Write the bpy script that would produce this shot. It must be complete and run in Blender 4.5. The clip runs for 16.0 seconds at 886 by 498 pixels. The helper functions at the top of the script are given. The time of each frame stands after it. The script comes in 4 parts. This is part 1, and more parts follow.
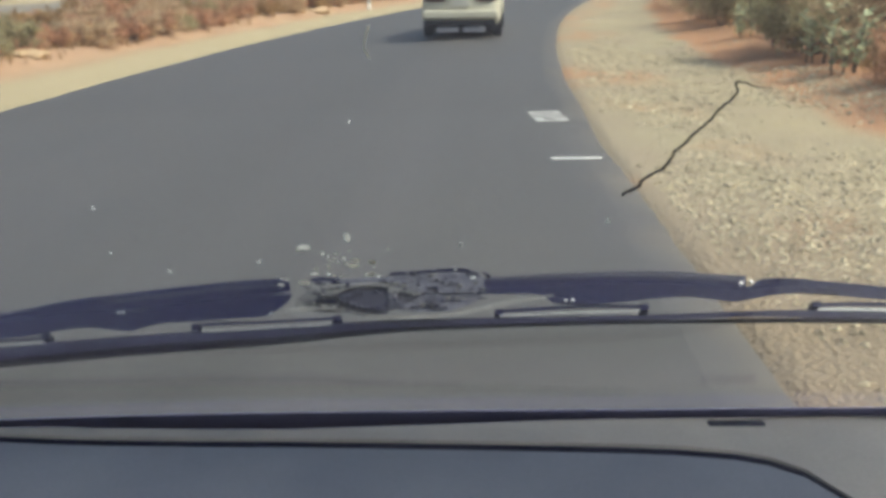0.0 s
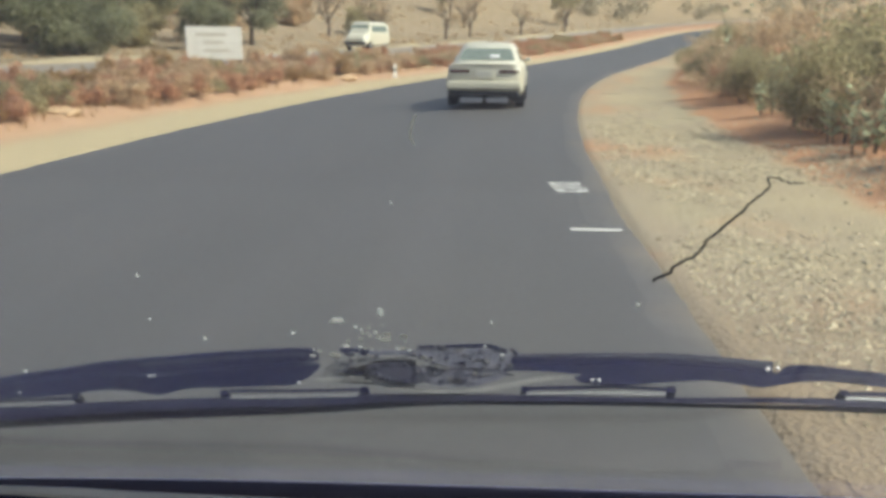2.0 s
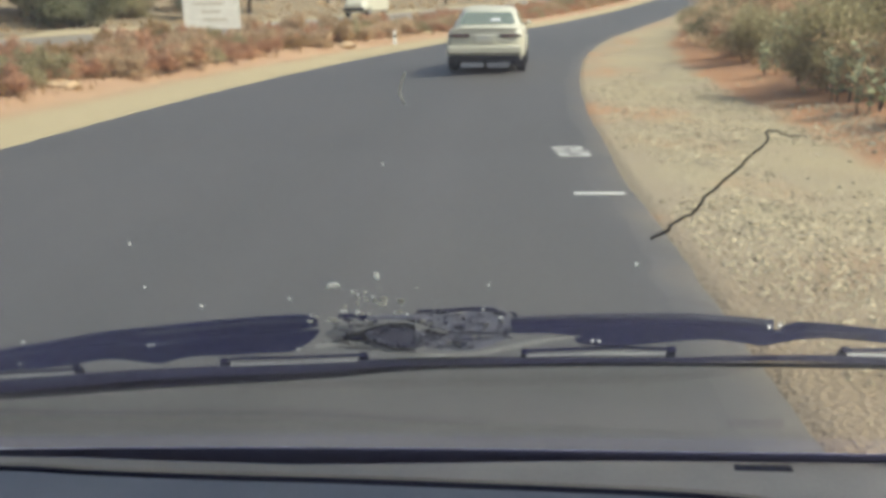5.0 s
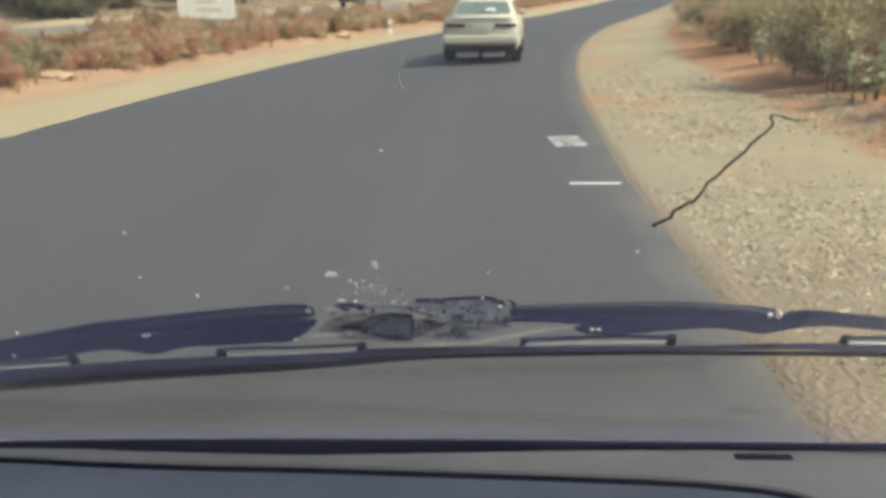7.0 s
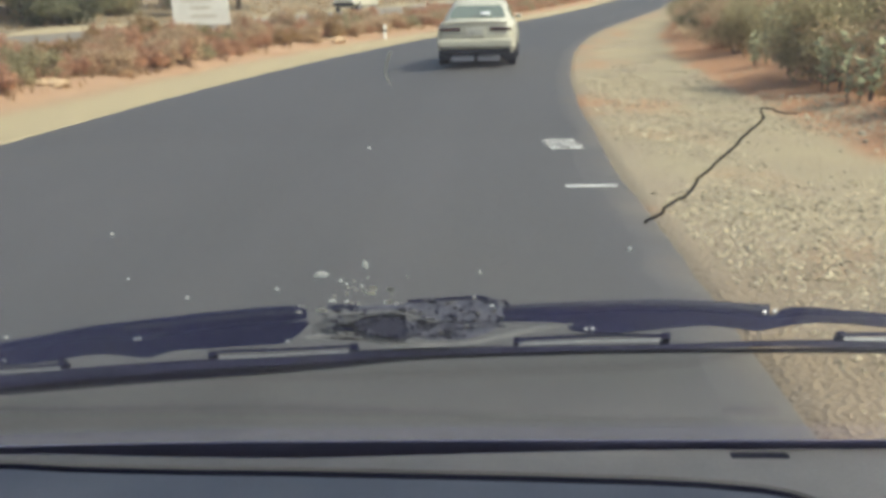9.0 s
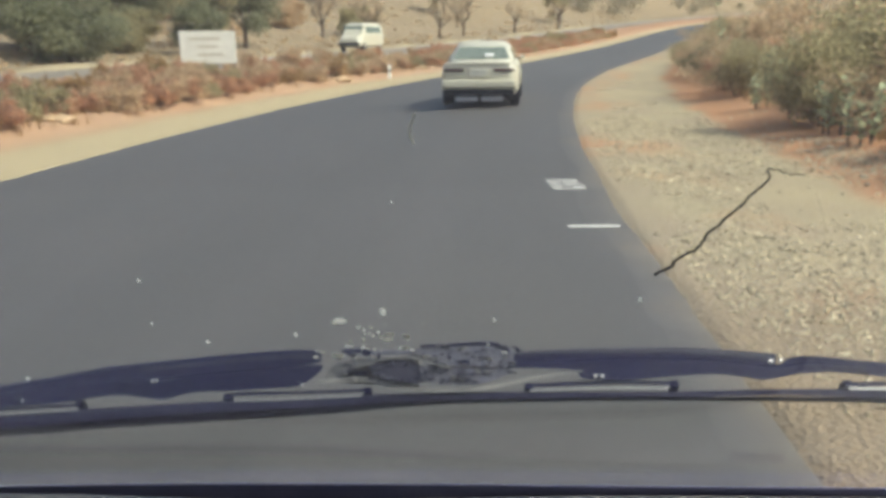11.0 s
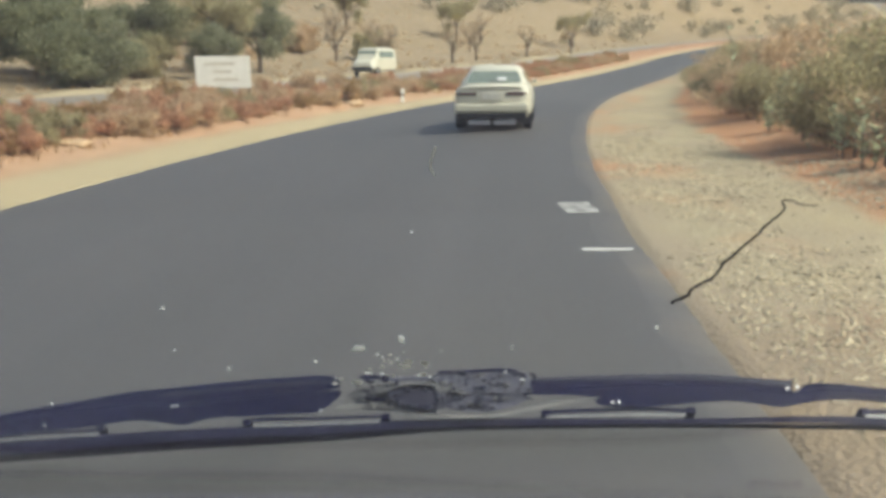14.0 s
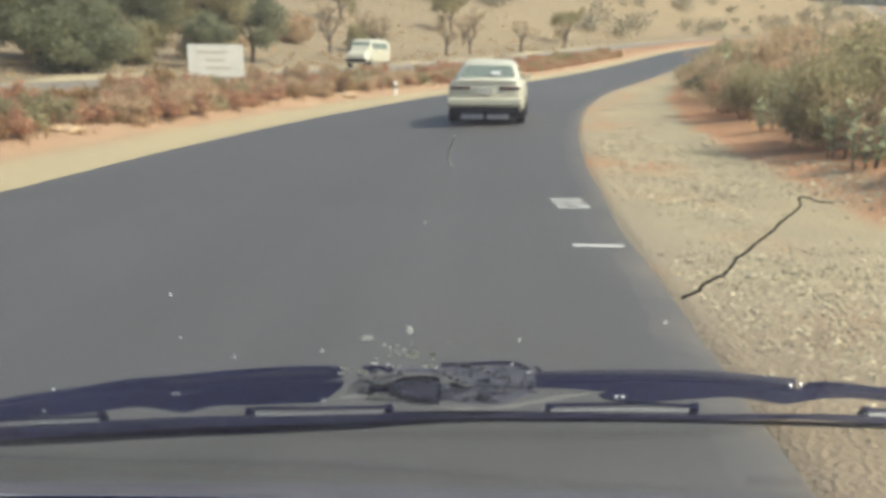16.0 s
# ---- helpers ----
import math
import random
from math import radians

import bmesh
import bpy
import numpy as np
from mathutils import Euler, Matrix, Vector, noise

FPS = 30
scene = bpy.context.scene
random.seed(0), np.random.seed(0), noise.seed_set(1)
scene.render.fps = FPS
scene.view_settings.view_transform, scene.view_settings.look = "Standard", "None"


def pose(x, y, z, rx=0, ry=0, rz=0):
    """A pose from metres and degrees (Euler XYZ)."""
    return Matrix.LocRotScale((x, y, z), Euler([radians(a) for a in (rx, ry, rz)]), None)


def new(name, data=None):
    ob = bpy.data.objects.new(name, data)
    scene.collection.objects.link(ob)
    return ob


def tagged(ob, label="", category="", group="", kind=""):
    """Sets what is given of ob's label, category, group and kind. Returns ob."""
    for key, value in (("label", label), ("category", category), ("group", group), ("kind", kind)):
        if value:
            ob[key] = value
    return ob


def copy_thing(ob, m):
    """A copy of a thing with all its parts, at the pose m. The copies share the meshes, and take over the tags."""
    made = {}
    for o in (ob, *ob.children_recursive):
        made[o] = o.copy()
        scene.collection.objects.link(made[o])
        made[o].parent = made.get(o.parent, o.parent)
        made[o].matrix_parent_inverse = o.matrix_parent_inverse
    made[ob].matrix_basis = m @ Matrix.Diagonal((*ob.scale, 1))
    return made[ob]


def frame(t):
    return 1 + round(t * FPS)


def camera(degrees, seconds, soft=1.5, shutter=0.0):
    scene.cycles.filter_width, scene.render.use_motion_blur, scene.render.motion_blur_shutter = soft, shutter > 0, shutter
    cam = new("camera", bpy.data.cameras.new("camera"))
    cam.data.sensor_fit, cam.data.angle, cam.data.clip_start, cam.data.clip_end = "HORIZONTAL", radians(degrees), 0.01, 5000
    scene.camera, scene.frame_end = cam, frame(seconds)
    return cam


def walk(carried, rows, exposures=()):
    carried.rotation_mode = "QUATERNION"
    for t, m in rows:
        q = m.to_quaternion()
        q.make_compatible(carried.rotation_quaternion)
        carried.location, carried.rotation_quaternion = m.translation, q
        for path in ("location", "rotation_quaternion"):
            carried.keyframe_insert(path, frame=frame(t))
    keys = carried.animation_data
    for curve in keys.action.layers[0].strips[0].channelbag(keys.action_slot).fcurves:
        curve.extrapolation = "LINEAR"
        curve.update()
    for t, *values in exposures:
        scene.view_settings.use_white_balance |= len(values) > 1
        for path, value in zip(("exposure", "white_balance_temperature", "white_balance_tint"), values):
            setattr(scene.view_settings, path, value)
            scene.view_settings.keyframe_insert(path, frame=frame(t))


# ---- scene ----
# The camera sits behind the windscreen of a snub-nosed van, 1.55 m over the road; +y is the way ahead.
cam = camera(55.2, 16.0, soft=3.9)
ROWS = [
    (0.0, 0.0073, 0.0054, 1.5429, -18.86, 1.84, -1.01),
    (0.5, 0.0031, 0.0048, 1.5442, -17.89, 2.07, -0.20),
    (1.0, 0.0030, -0.0007, 1.5500, -15.52, 2.70, 0.12),
    (1.5, 0.0039, 0.0019, 1.5457, -15.86, 2.26, 0.33),
    (2.0, 0.0006, -0.0011, 1.5502, -14.39, 3.05, 0.54),
    (2.5, 0.0013, 0.0019, 1.5469, -15.64, 2.42, 0.28),
    (3.0, -0.0009, 0.0006, 1.5467, -15.54, 3.04, 0.26),
    (3.5, -0.0020, -0.0025, 1.5490, -14.48, 3.24, -0.01),
    (4.0, 0.0015, -0.0004, 1.5481, -15.46, 2.93, -0.51),
    (4.5, -0.0036, -0.0002, 1.5475, -15.66, 2.85, -0.40),
    (5.0, 0.0040, 0.0027, 1.5471, -16.62, 3.32, -0.60),
    (5.2, 0.0021, 0.0041, 1.5480, -16.68, 2.91, -1.01),
    (6.3, 0.0011, 0.0030, 1.5480, -15.78, 3.05, -0.72),
    (7.3, 0.0028, 0.0076, 1.5440, -17.68, 2.97, -0.57),
    (7.5, 0.0008, 0.0034, 1.5452, -16.20, 2.88, -0.33),
    (8.0, 0.0001, 0.0018, 1.5479, -14.87, 3.19, -0.44),
    (8.5, -0.0022, -0.0022, 1.5513, -13.18, 4.10, 0.06),
    (9.0, 0.0050, 0.0088, 1.5418, -17.00, 2.83, -1.14),
    (9.2, 0.0026, 0.0022, 1.5483, -15.11, 3.06, -0.63),
    (10.2, 0.0000, 0.0016, 1.5488, -15.12, 3.10, -0.57),
    (11.3, -0.0017, -0.0019, 1.5500, -14.26, 2.89, -0.63),
    (11.5, -0.0025, 0.0011, 1.5492, -15.13, 3.13, -0.52),
    (12.0, -0.0008, -0.0003, 1.5515, -14.22, 3.34, -0.32),
    (12.5, 0.0032, 0.0034, 1.5496, -15.03, 2.63, -0.77),
    (13.0, 0.0057, 0.0017, 1.5487, -15.21, 2.33, -0.87),
    (13.5, -0.0025, -0.0049, 1.5539, -13.26, 3.14, -0.80),
    (14.0, -0.0029, -0.0066, 1.5537, -12.86, 3.79, -0.82),
    (14.5, 0.0013, 0.0008, 1.5514, -15.36, 2.93, -0.98),
    (15.0, -0.0013, 0.0006, 1.5491, -15.44, 2.39, -1.02),
    (15.5, -0.0068, -0.0119, 1.5580, -11.38, 3.74, -0.53),
    (16.0, -0.0120, -0.0063, 1.5524, -13.30, 3.11, 0.39),
]
walk(cam, [(t, pose(x, y, z, 90 + tilt, 0, turn) @ pose(0, 0, 0, 0, 0, lean)) for t, x, y, z, tilt, turn, lean in ROWS],
     exposures=[(0.0, 0.48, 6000, 2), (3.0, 0.47, 6050, 2), (5.0, 0.45, 6100, 2), (7.8, 0.45, 6200, 2), (9.0, 0.43, 6050, 2), (12.5, 0.48, 6100, 2), (14.0, 0.44, 6100, 2), (16.0, 0.53, 6150, 2)])

# ---- light ----
SUN_ELEVATION, SUN_AZIMUTH = radians(47), radians(106)   # azimuth clockwise from +y: from the right, slightly behind
world = bpy.data.worlds.new("world")
scene.world = world
world.use_nodes = True
sky = world.node_tree.nodes.new("ShaderNodeTexSky")
sky.sky_type, sky.sun_disc = "NISHITA", False
sky.sun_elevation, sky.sun_rotation = SUN_ELEVATION, SUN_AZIMUTH
sky.air_density, sky.dust_density, sky.ozone_density = 1.0, 6.5, 1.0
back = world.node_tree.nodes["Background"]
world.node_tree.links.new(sky.outputs[0], back.inputs[0])
back.inputs[1].default_value = 0.15
lamp = bpy.data.lights.new("sun", "SUN")
lamp.energy, lamp.angle, lamp.color = 1.9, radians(3.0), (1.0, 0.95, 0.88)
sun = new("sun", lamp)
to_sun = Vector((math.sin(SUN_AZIMUTH) * math.cos(SUN_ELEVATION), math.cos(SUN_AZIMUTH) * math.cos(SUN_ELEVATION), math.sin(SUN_ELEVATION)))
sun.matrix_world = Matrix.Translation((30, -10, 40)) @ to_sun.to_track_quat("Z", "Y").to_matrix().to_4x4()


# ---- materials ----
def shader(name):
    m = bpy.data.materials.new(name)
    m.use_nodes = True
    return m, m.node_tree.nodes, m.node_tree.links, m.node_tree.nodes["Principled BSDF"]


def surface(name, a, b, rough=0.6, scale=30.0, bump=0.2, metal=0.0, fine=8.0, per="", spread=0.0, specular=0.5, depth=0.002):
    """Two colours mixed by noise at two scales, with relief; per: 'island' or 'object' varies the value piece by piece."""
    m, n, l, p = shader(name)
    co = n.new("ShaderNodeTexCoord")
    big, small = n.new("ShaderNodeTexNoise"), n.new("ShaderNodeTexNoise")
    big.inputs["Scale"].default_value, big.inputs["Detail"].default_value = scale, 4
    small.inputs["Scale"].default_value, small.inputs["Detail"].default_value = scale * fine, 3
    for t in (big, small):
        l.new(co.outputs["Object"], t.inputs["Vector"])
    mean = n.new("ShaderNodeMix")
    mean.data_type, mean.inputs[0].default_value = "FLOAT", 0.5
    l.new(big.outputs["Fac"], mean.inputs[2]); l.new(small.outputs["Fac"], mean.inputs[3])
    ramp = n.new("ShaderNodeValToRGB")
    ramp.color_ramp.elements[0].position, ramp.color_ramp.elements[1].position = 0.35, 0.65
    ramp.color_ramp.elements[0].color, ramp.color_ramp.elements[1].color = (*a, 1), (*b, 1)
    l.new(mean.outputs[0], ramp.inputs[0])
    out = ramp.outputs[0]
    if per:
        if per == "island":
            source = n.new("ShaderNodeNewGeometry").outputs["Random Per Island"]
        else:
            source = n.new("ShaderNodeObjectInfo").outputs["Random"]
        span = n.new("ShaderNodeMapRange")
        span.inputs[3].default_value, span.inputs[4].default_value = 1 - spread, 1 + spread
        l.new(source, span.inputs[0])
        hue = n.new("ShaderNodeHueSaturation")
        l.new(out, hue.inputs["Color"]); l.new(span.outputs[0], hue.inputs["Value"])
        out = hue.outputs[0]
    l.new(out, p.inputs["Base Color"])
    p.inputs["Roughness"].default_value, p.inputs["Metallic"].default_value = rough, metal
    p.inputs["Specular IOR Level"].default_value = specular
    if bump:
        bp = n.new("ShaderNodeBump")
        bp.inputs["Strength"].default_value, bp.inputs["Distance"].default_value = bump, depth
        l.new(small.outputs["Fac"], bp.inputs["Height"]); l.new(bp.outputs[0], p.inputs["Normal"])
    return m


def leafy(name, a, b, spread=0.30):
    """Leaves that let some of the light through."""
    m = surface(name, a, b, 0.65, 0.8, 0.0, per="island", spread=spread, specular=0.25)
    n, l = m.node_tree.nodes, m.node_tree.links
    p = n["Principled BSDF"]
    thin, mix = n.new("ShaderNodeBsdfTranslucent"), n.new("ShaderNodeMixShader")
    l.new(p.inputs["Base Color"].links[0].from_socket, thin.inputs[0])
    mix.inputs[0].default_value = 0.66
    l.new(p.outputs[0], mix.inputs[1]); l.new(thin.outputs[0], mix.inputs[2])
    l.new(mix.outputs[0], n["Material Output"].inputs["Surface"])
    return m


def node_noise(n, l, vector, scale, detail=4):
    t = n.new("ShaderNodeTexNoise")
    t.inputs["Scale"].default_value, t.inputs["Detail"].default_value = scale, detail
    l.new(vector, t.inputs["Vector"])
    return t.outputs["Fac"]


def node_math(n, l, kind, a, b):
    t = n.new("ShaderNodeMath")
    t.operation = kind
    for k, v in enumerate((a, b)):
        if isinstance(v, (int, float)):
            t.inputs[k].default_value = v
        else:
            l.new(v, t.inputs[k])
    return t.outputs[0]


def node_mix(n, l, fac, a, b):
    t = n.new("ShaderNodeMix")
    t.data_type = "RGBA"
    for k, v in ((0, fac), (6, a), (7, b)):
        if isinstance(v, tuple):
            t.inputs[k].default_value = (*v, 1)
        elif isinstance(v, (int, float)):
            t.inputs[k].default_value = v
        else:
            l.new(v, t.inputs[k])
    return t.outputs[2]


def node_step(n, l, value, lo, hi):
    t = n.new("ShaderNodeMapRange")
    t.interpolation_type = "SMOOTHSTEP"
    t.inputs[1].default_value, t.inputs[2].default_value = lo, hi
    l.new(value, t.inputs[0])
    return t.outputs[0]


def asphalt_material():
    m, n, l, p = shader("asphalt")
    co = n.new("ShaderNodeTexCoord")
    uv = n.new("ShaderNodeSeparateXYZ")
    l.new(co.outputs["UV"], uv.inputs[0])
    lat = uv.outputs[0]
    grain = node_noise(n, l, co.outputs["Object"], 260, 2)
    patch = node_noise(n, l, co.outputs["Object"], 0.35, 4)
    stretch = n.new("ShaderNodeMapping")
    stretch.inputs["Scale"].default_value = (1.6, 0.06, 1)
    l.new(co.outputs["UV"], stretch.inputs[0])
    streak = node_noise(n, l, stretch.outputs[0], 1.0, 3)
    colour = node_mix(n, l, node_step(n, l, grain, 0.25, 0.75), (0.049, 0.046, 0.041), (0.104, 0.097, 0.087))
    colour = node_mix(n, l, node_math(n, l, "MULTIPLY", node_step(n, l, streak, 0.40, 0.75), 0.4), colour, (0.102, 0.095, 0.088))
    colour = node_mix(n, l, node_math(n, l, "MULTIPLY", node_step(n, l, patch, 0.45, 0.8), 0.35), colour, (0.108, 0.097, 0.083))
    ragged = node_math(n, l, "ADD", lat, node_math(n, l, "MULTIPLY", node_math(n, l, "SUBTRACT", node_noise(n, l, co.outputs["UV"], 0.9, 7), 0.5), 1.0))
    dust = node_step(n, l, ragged, 0.90, 1.75)
    dust_left = node_math(n, l, "SUBTRACT", 1.0, node_step(n, l, ragged, -7.5, -7.05))
    dusty = node_math(n, l, "MULTIPLY", node_math(n, l, "MAXIMUM", dust, dust_left), 0.75)
    colour = node_mix(n, l, dusty, colour, (0.27, 0.22, 0.15))
    l.new(colour, p.inputs["Base Color"])
    p.inputs["Roughness"].default_value = 0.62
    p.inputs["Specular IOR Level"].default_value = 0.45
    bp = n.new("ShaderNodeBump")
    bp.inputs["Strength"].default_value, bp.inputs["Distance"].default_value = 0.35, 0.004
    l.new(grain, bp.inputs["Height"]); l.new(bp.outputs[0], p.inputs["Normal"])
    return m


def ground_material():
    """Soil by the distance across from the road: pale sand, grey gravel, red earth, straw-coloured grassland."""
    m, n, l, p = shader("dry_ground")
    co = n.new("ShaderNodeTexCoord")
    uv = n.new("ShaderNodeSeparateXYZ")
    l.new(co.outputs["UV"], uv.inputs[0])
    obj = co.outputs["Object"]
    wob = node_math(n, l, "MULTIPLY", node_math(n, l, "SUBTRACT", node_noise(n, l, obj, 0.55, 5), 0.5), 1.3)
    lat = node_math(n, l, "ADD", uv.outputs[0], wob)
    grain = node_noise(n, l, obj, 55, 4)
    patch = node_noise(n, l, obj, 0.8, 5)
    sand = node_mix(n, l, grain, (0.26, 0.208, 0.135), (0.39, 0.320, 0.218))
    pale = node_mix(n, l, grain, (0.37, 0.300, 0.175), (0.48, 0.400, 0.245))
    red = node_mix(n, l, patch, (0.36, 0.185, 0.092), (0.49, 0.285, 0.155))
    straw = node_mix(n, l, node_noise(n, l, obj, 3.0, 5), (0.20, 0.152, 0.092), (0.34, 0.265, 0.165))
    straw = node_mix(n, l, node_step(n, l, node_noise(n, l, obj, 0.07, 4), 0.45, 0.65), straw, (0.26, 0.200, 0.118))
    vor = n.new("ShaderNodeTexVoronoi")
    vor.inputs["Scale"].default_value = 26
    l.new(obj, vor.inputs["Vector"])
    gravel = node_mix(n, l, vor.outputs["Color"], (0.270, 0.225, 0.137), (0.450, 0.382, 0.242))
    gravel = node_mix(n, l, node_step(n, l, patch, 0.35, 0.7), gravel, sand)
    worn = node_step(n, l, node_noise(n, l, obj, 0.38, 6), 0.46, 0.62)
    gravel = node_mix(n, l, node_math(n, l, "MULTIPLY", worn, 0.6), gravel, pale)
    # right of the road
    colour = node_mix(n, l, node_step(n, l, lat, 1.1, 2.1), sand, gravel)
    colour = node_mix(n, l, node_step(n, l, lat, 3.5, 4.0), colour, red)
    colour = node_mix(n, l, node_step(n, l, lat, 6.6, 8.2), colour, straw)
    stain = node_math(n, l, "MULTIPLY", node_step(n, l, node_noise(n, l, obj, 0.45, 5), 0.48, 0.64), node_math(n, l, "SUBTRACT", 0.75, node_step(n, l, lat, 1.8, 3.2)))
    colour = node_mix(n, l, stain, colour, red)
    close = node_math(n, l, "SUBTRACT", 1.0, node_step(n, l, node_math(n, l, "ADD", uv.outputs[1], wob), 3.2, 6.5))
    colour = node_mix(n, l, node_math(n, l, "MULTIPLY", close, 0.55), colour, node_mix(n, l, patch, (0.17, 0.122, 0.074), (0.30, 0.215, 0.130)))   # bare brown earth
    # left of the road
    left = node_math(n, l, "SUBTRACT", 0.0, lat)
    colour = node_mix(n, l, node_step(n, l, left, 4.0, 5.5), colour, pale)
    brown = node_mix(n, l, patch, (0.25, 0.145, 0.085), (0.38, 0.235, 0.140))
    rusty = node_mix(n, l, patch, (0.34, 0.208, 0.122), (0.46, 0.310, 0.190))
    colour = node_mix(n, l, node_step(n, l, left, 8.5, 9.8), colour, rusty)
    colour = node_mix(n, l, node_step(n, l, left, 10.2, 11.2), colour, brown)
    colour = node_mix(n, l, node_step(n, l, left, 20.2, 20.6), colour, pale)
    colour = node_mix(n, l, node_step(n, l, left, 22.3, 23.0), colour, straw)
    l.new(colour, p.inputs["Base Color"])
    p.inputs["Roughness"].default_value = 0.95
    p.inputs["Specular IOR Level"].default_value = 0.1
    bp = n.new("ShaderNodeBump")
    bp.inputs["Strength"].default_value, bp.inputs["Distance"].default_value = 0.85, 0.018
    h = node_math(n, l, "ADD", vor.outputs["Distance"], grain)
    l.new(h, bp.inputs["Height"]); l.new(bp.outputs[0], p.inputs["Normal"])
    return m


ASPHALT, GROUND = asphalt_material(), ground_material()
PAINT_LINE = surface("road_paint", (0.52, 0.51, 0.45), (0.70, 0.68, 0.61), 0.7, 14, 0.3)
WORN_LINE = surface("worn_road_paint", (0.38, 0.37, 0.33), (0.74, 0.72, 0.65), 0.8, 22, 0.2)
STONE = surface("stone", (0.32, 0.265, 0.165), (0.52, 0.440, 0.285), 0.9, 9, 0.4, per="island", spread=0.45)
STONE_ONE = surface("loose_stone", (0.26, 0.215, 0.135), (0.50, 0.43, 0.29), 0.9, 20, 0.4, per="object", spread=0.4)
RUBBER = surface("black_rubber", (0.005, 0.005, 0.016), (0.011, 0.010, 0.030), 0.6, 60, 0.15, specular=0.15)
SEAL = surface("glazing_seal", (0.190, 0.190, 0.350), (0.240, 0.240, 0.420), 0.6, 40, 0.1)
WIPER = surface("wiper_paint", (0.002, 0.002, 0.020), (0.004, 0.004, 0.036), 0.5, 40, 0.1, specular=0.12)
WIPER_DULL = surface("worn_wiper_paint", (0.008, 0.008, 0.026), (0.022, 0.021, 0.050), 0.6, 60, 0.2, specular=0.12)
MUD = surface("dried_mud", (0.050, 0.051, 0.080), (0.120, 0.120, 0.142), 0.9, 150, 0.5, fine=3, depth=0.0015)
MUD_TONGUE = surface("pale_caked_mud", (0.13, 0.127, 0.118), (0.22, 0.214, 0.195), 0.9, 90, 0.3)
MUD_PALE = surface("pale_mud", (0.07, 0.069, 0.072), (0.19, 0.186, 0.176), 0.9, 170, 0.3)
MUD_DARK = surface("dark_mud", (0.005, 0.005, 0.018), (0.028, 0.027, 0.046), 0.85, 120, 0.5, fine=3, depth=0.001)
# lighter copy of the wiper paint; on the ridges it paints a highlight
WIPER_LIGHTER = surface("lighter_wiper_paint", (0.012, 0.012, 0.028), (0.030, 0.029, 0.048), 0.6, 70, 0.2, specular=0.3)
# pale colour for the bright road that shows through below the yokes
STRIP = surface("pale_gap_strip", (0.18, 0.18, 0.185), (0.28, 0.28, 0.27), 0.5, 40, 0.0, metal=0.2)
GLINT = surface("bare_steel", (0.65, 0.64, 0.60), (0.85, 0.84, 0.80), 0.25, 30, 0.0, metal=0.6)
DASH = surface("dash_vinyl", (0.245, 0.231, 0.222), (0.320, 0.300, 0.286), 0.55, 14, 0.25, fine=60, depth=0.0006)
DASH_BLUE = surface("dash_cover_vinyl", (0.120, 0.130, 0.170), (0.160, 0.170, 0.210), 0.5, 14, 0.25, fine=60, depth=0.0006)
DARK = surface("dark_gap", (0.014, 0.015, 0.036), (0.024, 0.025, 0.052), 0.8, 40, 0.0)
LINING = surface("cabin_lining", (0.46, 0.455, 0.44), (0.56, 0.55, 0.53), 0.9, 10, 0.2)
VAN_PAINT = surface("van_paint", (0.55, 0.55, 0.53), (0.62, 0.61, 0.59), 0.4, 3, 0.0)
FADED = surface("faded_lettering", (0.52, 0.47, 0.36), (0.64, 0.60, 0.48), 0.7, 5, 0.0)
CRACK = surface("crack_line", (0.010, 0.010, 0.016), (0.03, 0.03, 0.04), 0.6, 100, 0.0)
CAR_WHITE = surface("cream_car_paint", (0.47, 0.445, 0.335), (0.54, 0.515, 0.395), 0.3, 3, 0.02, fine=20)
CAR_DARK = surface("black_plastic", (0.012, 0.012, 0.016), (0.03, 0.03, 0.035), 0.6, 20, 0.1)
TAIL_RED = surface("dark_red_lens", (0.060, 0.030, 0.030), (0.095, 0.042, 0.040), 0.2, 30, 0.0)
TYRE = surface("tyre_rubber", (0.012, 0.012, 0.013), (0.035, 0.032, 0.03), 0.85, 20, 0.3)
RIM = surface("wheel_steel", (0.30, 0.30, 0.30), (0.42, 0.42, 0.42), 0.4, 10, 0.0, metal=0.8)
PLATE = surface("plate_enamel", (0.55, 0.54, 0.46), (0.66, 0.64, 0.56), 0.5, 20, 0.0)
PLATE_BAR = surface("faded_plate_bar", (0.22, 0.21, 0.17), (0.32, 0.31, 0.25), 0.6, 20, 0.0)
SILVER = surface("silver_trim", (0.42, 0.42, 0.45), (0.55, 0.55, 0.57), 0.35, 20, 0.0, metal=0.5)
PAPER = surface("shelf_paper", (0.60, 0.60, 0.58), (0.75, 0.75, 0.72), 0.9, 20, 0.2)
BARK = surface("bark", (0.09, 0.065, 0.045), (0.19, 0.145, 0.10), 0.95, 9, 0.8, depth=0.01)
LEAF_GREEN = leafy("green_leaves", (0.215, 0.225, 0.125), (0.335, 0.330, 0.195))
LEAF_OLIVE = leafy("olive_leaves", (0.340, 0.300, 0.160), (0.530, 0.470, 0.265))
LEAF_BROWN = leafy("dry_brown_leaves", (0.48, 0.360, 0.215), (0.70, 0.540, 0.340))
LEAF_RUST = leafy("rust_leaves", (0.48, 0.290, 0.170), (0.66, 0.425, 0.260))
LEAF_PALE = leafy("pale_large_leaves", (0.300, 0.330, 0.190), (0.520, 0.540, 0.340), 0.35)
GRASS = leafy("straw_grass", (0.34, 0.22, 0.10), (0.52, 0.37, 0.18), 0.35)
# paled leaves: the haze of distance is put into the base colour
FAR_LEAF = leafy("hazy_woods", (0.32, 0.29, 0.20), (0.44, 0.39, 0.28), 0.3)
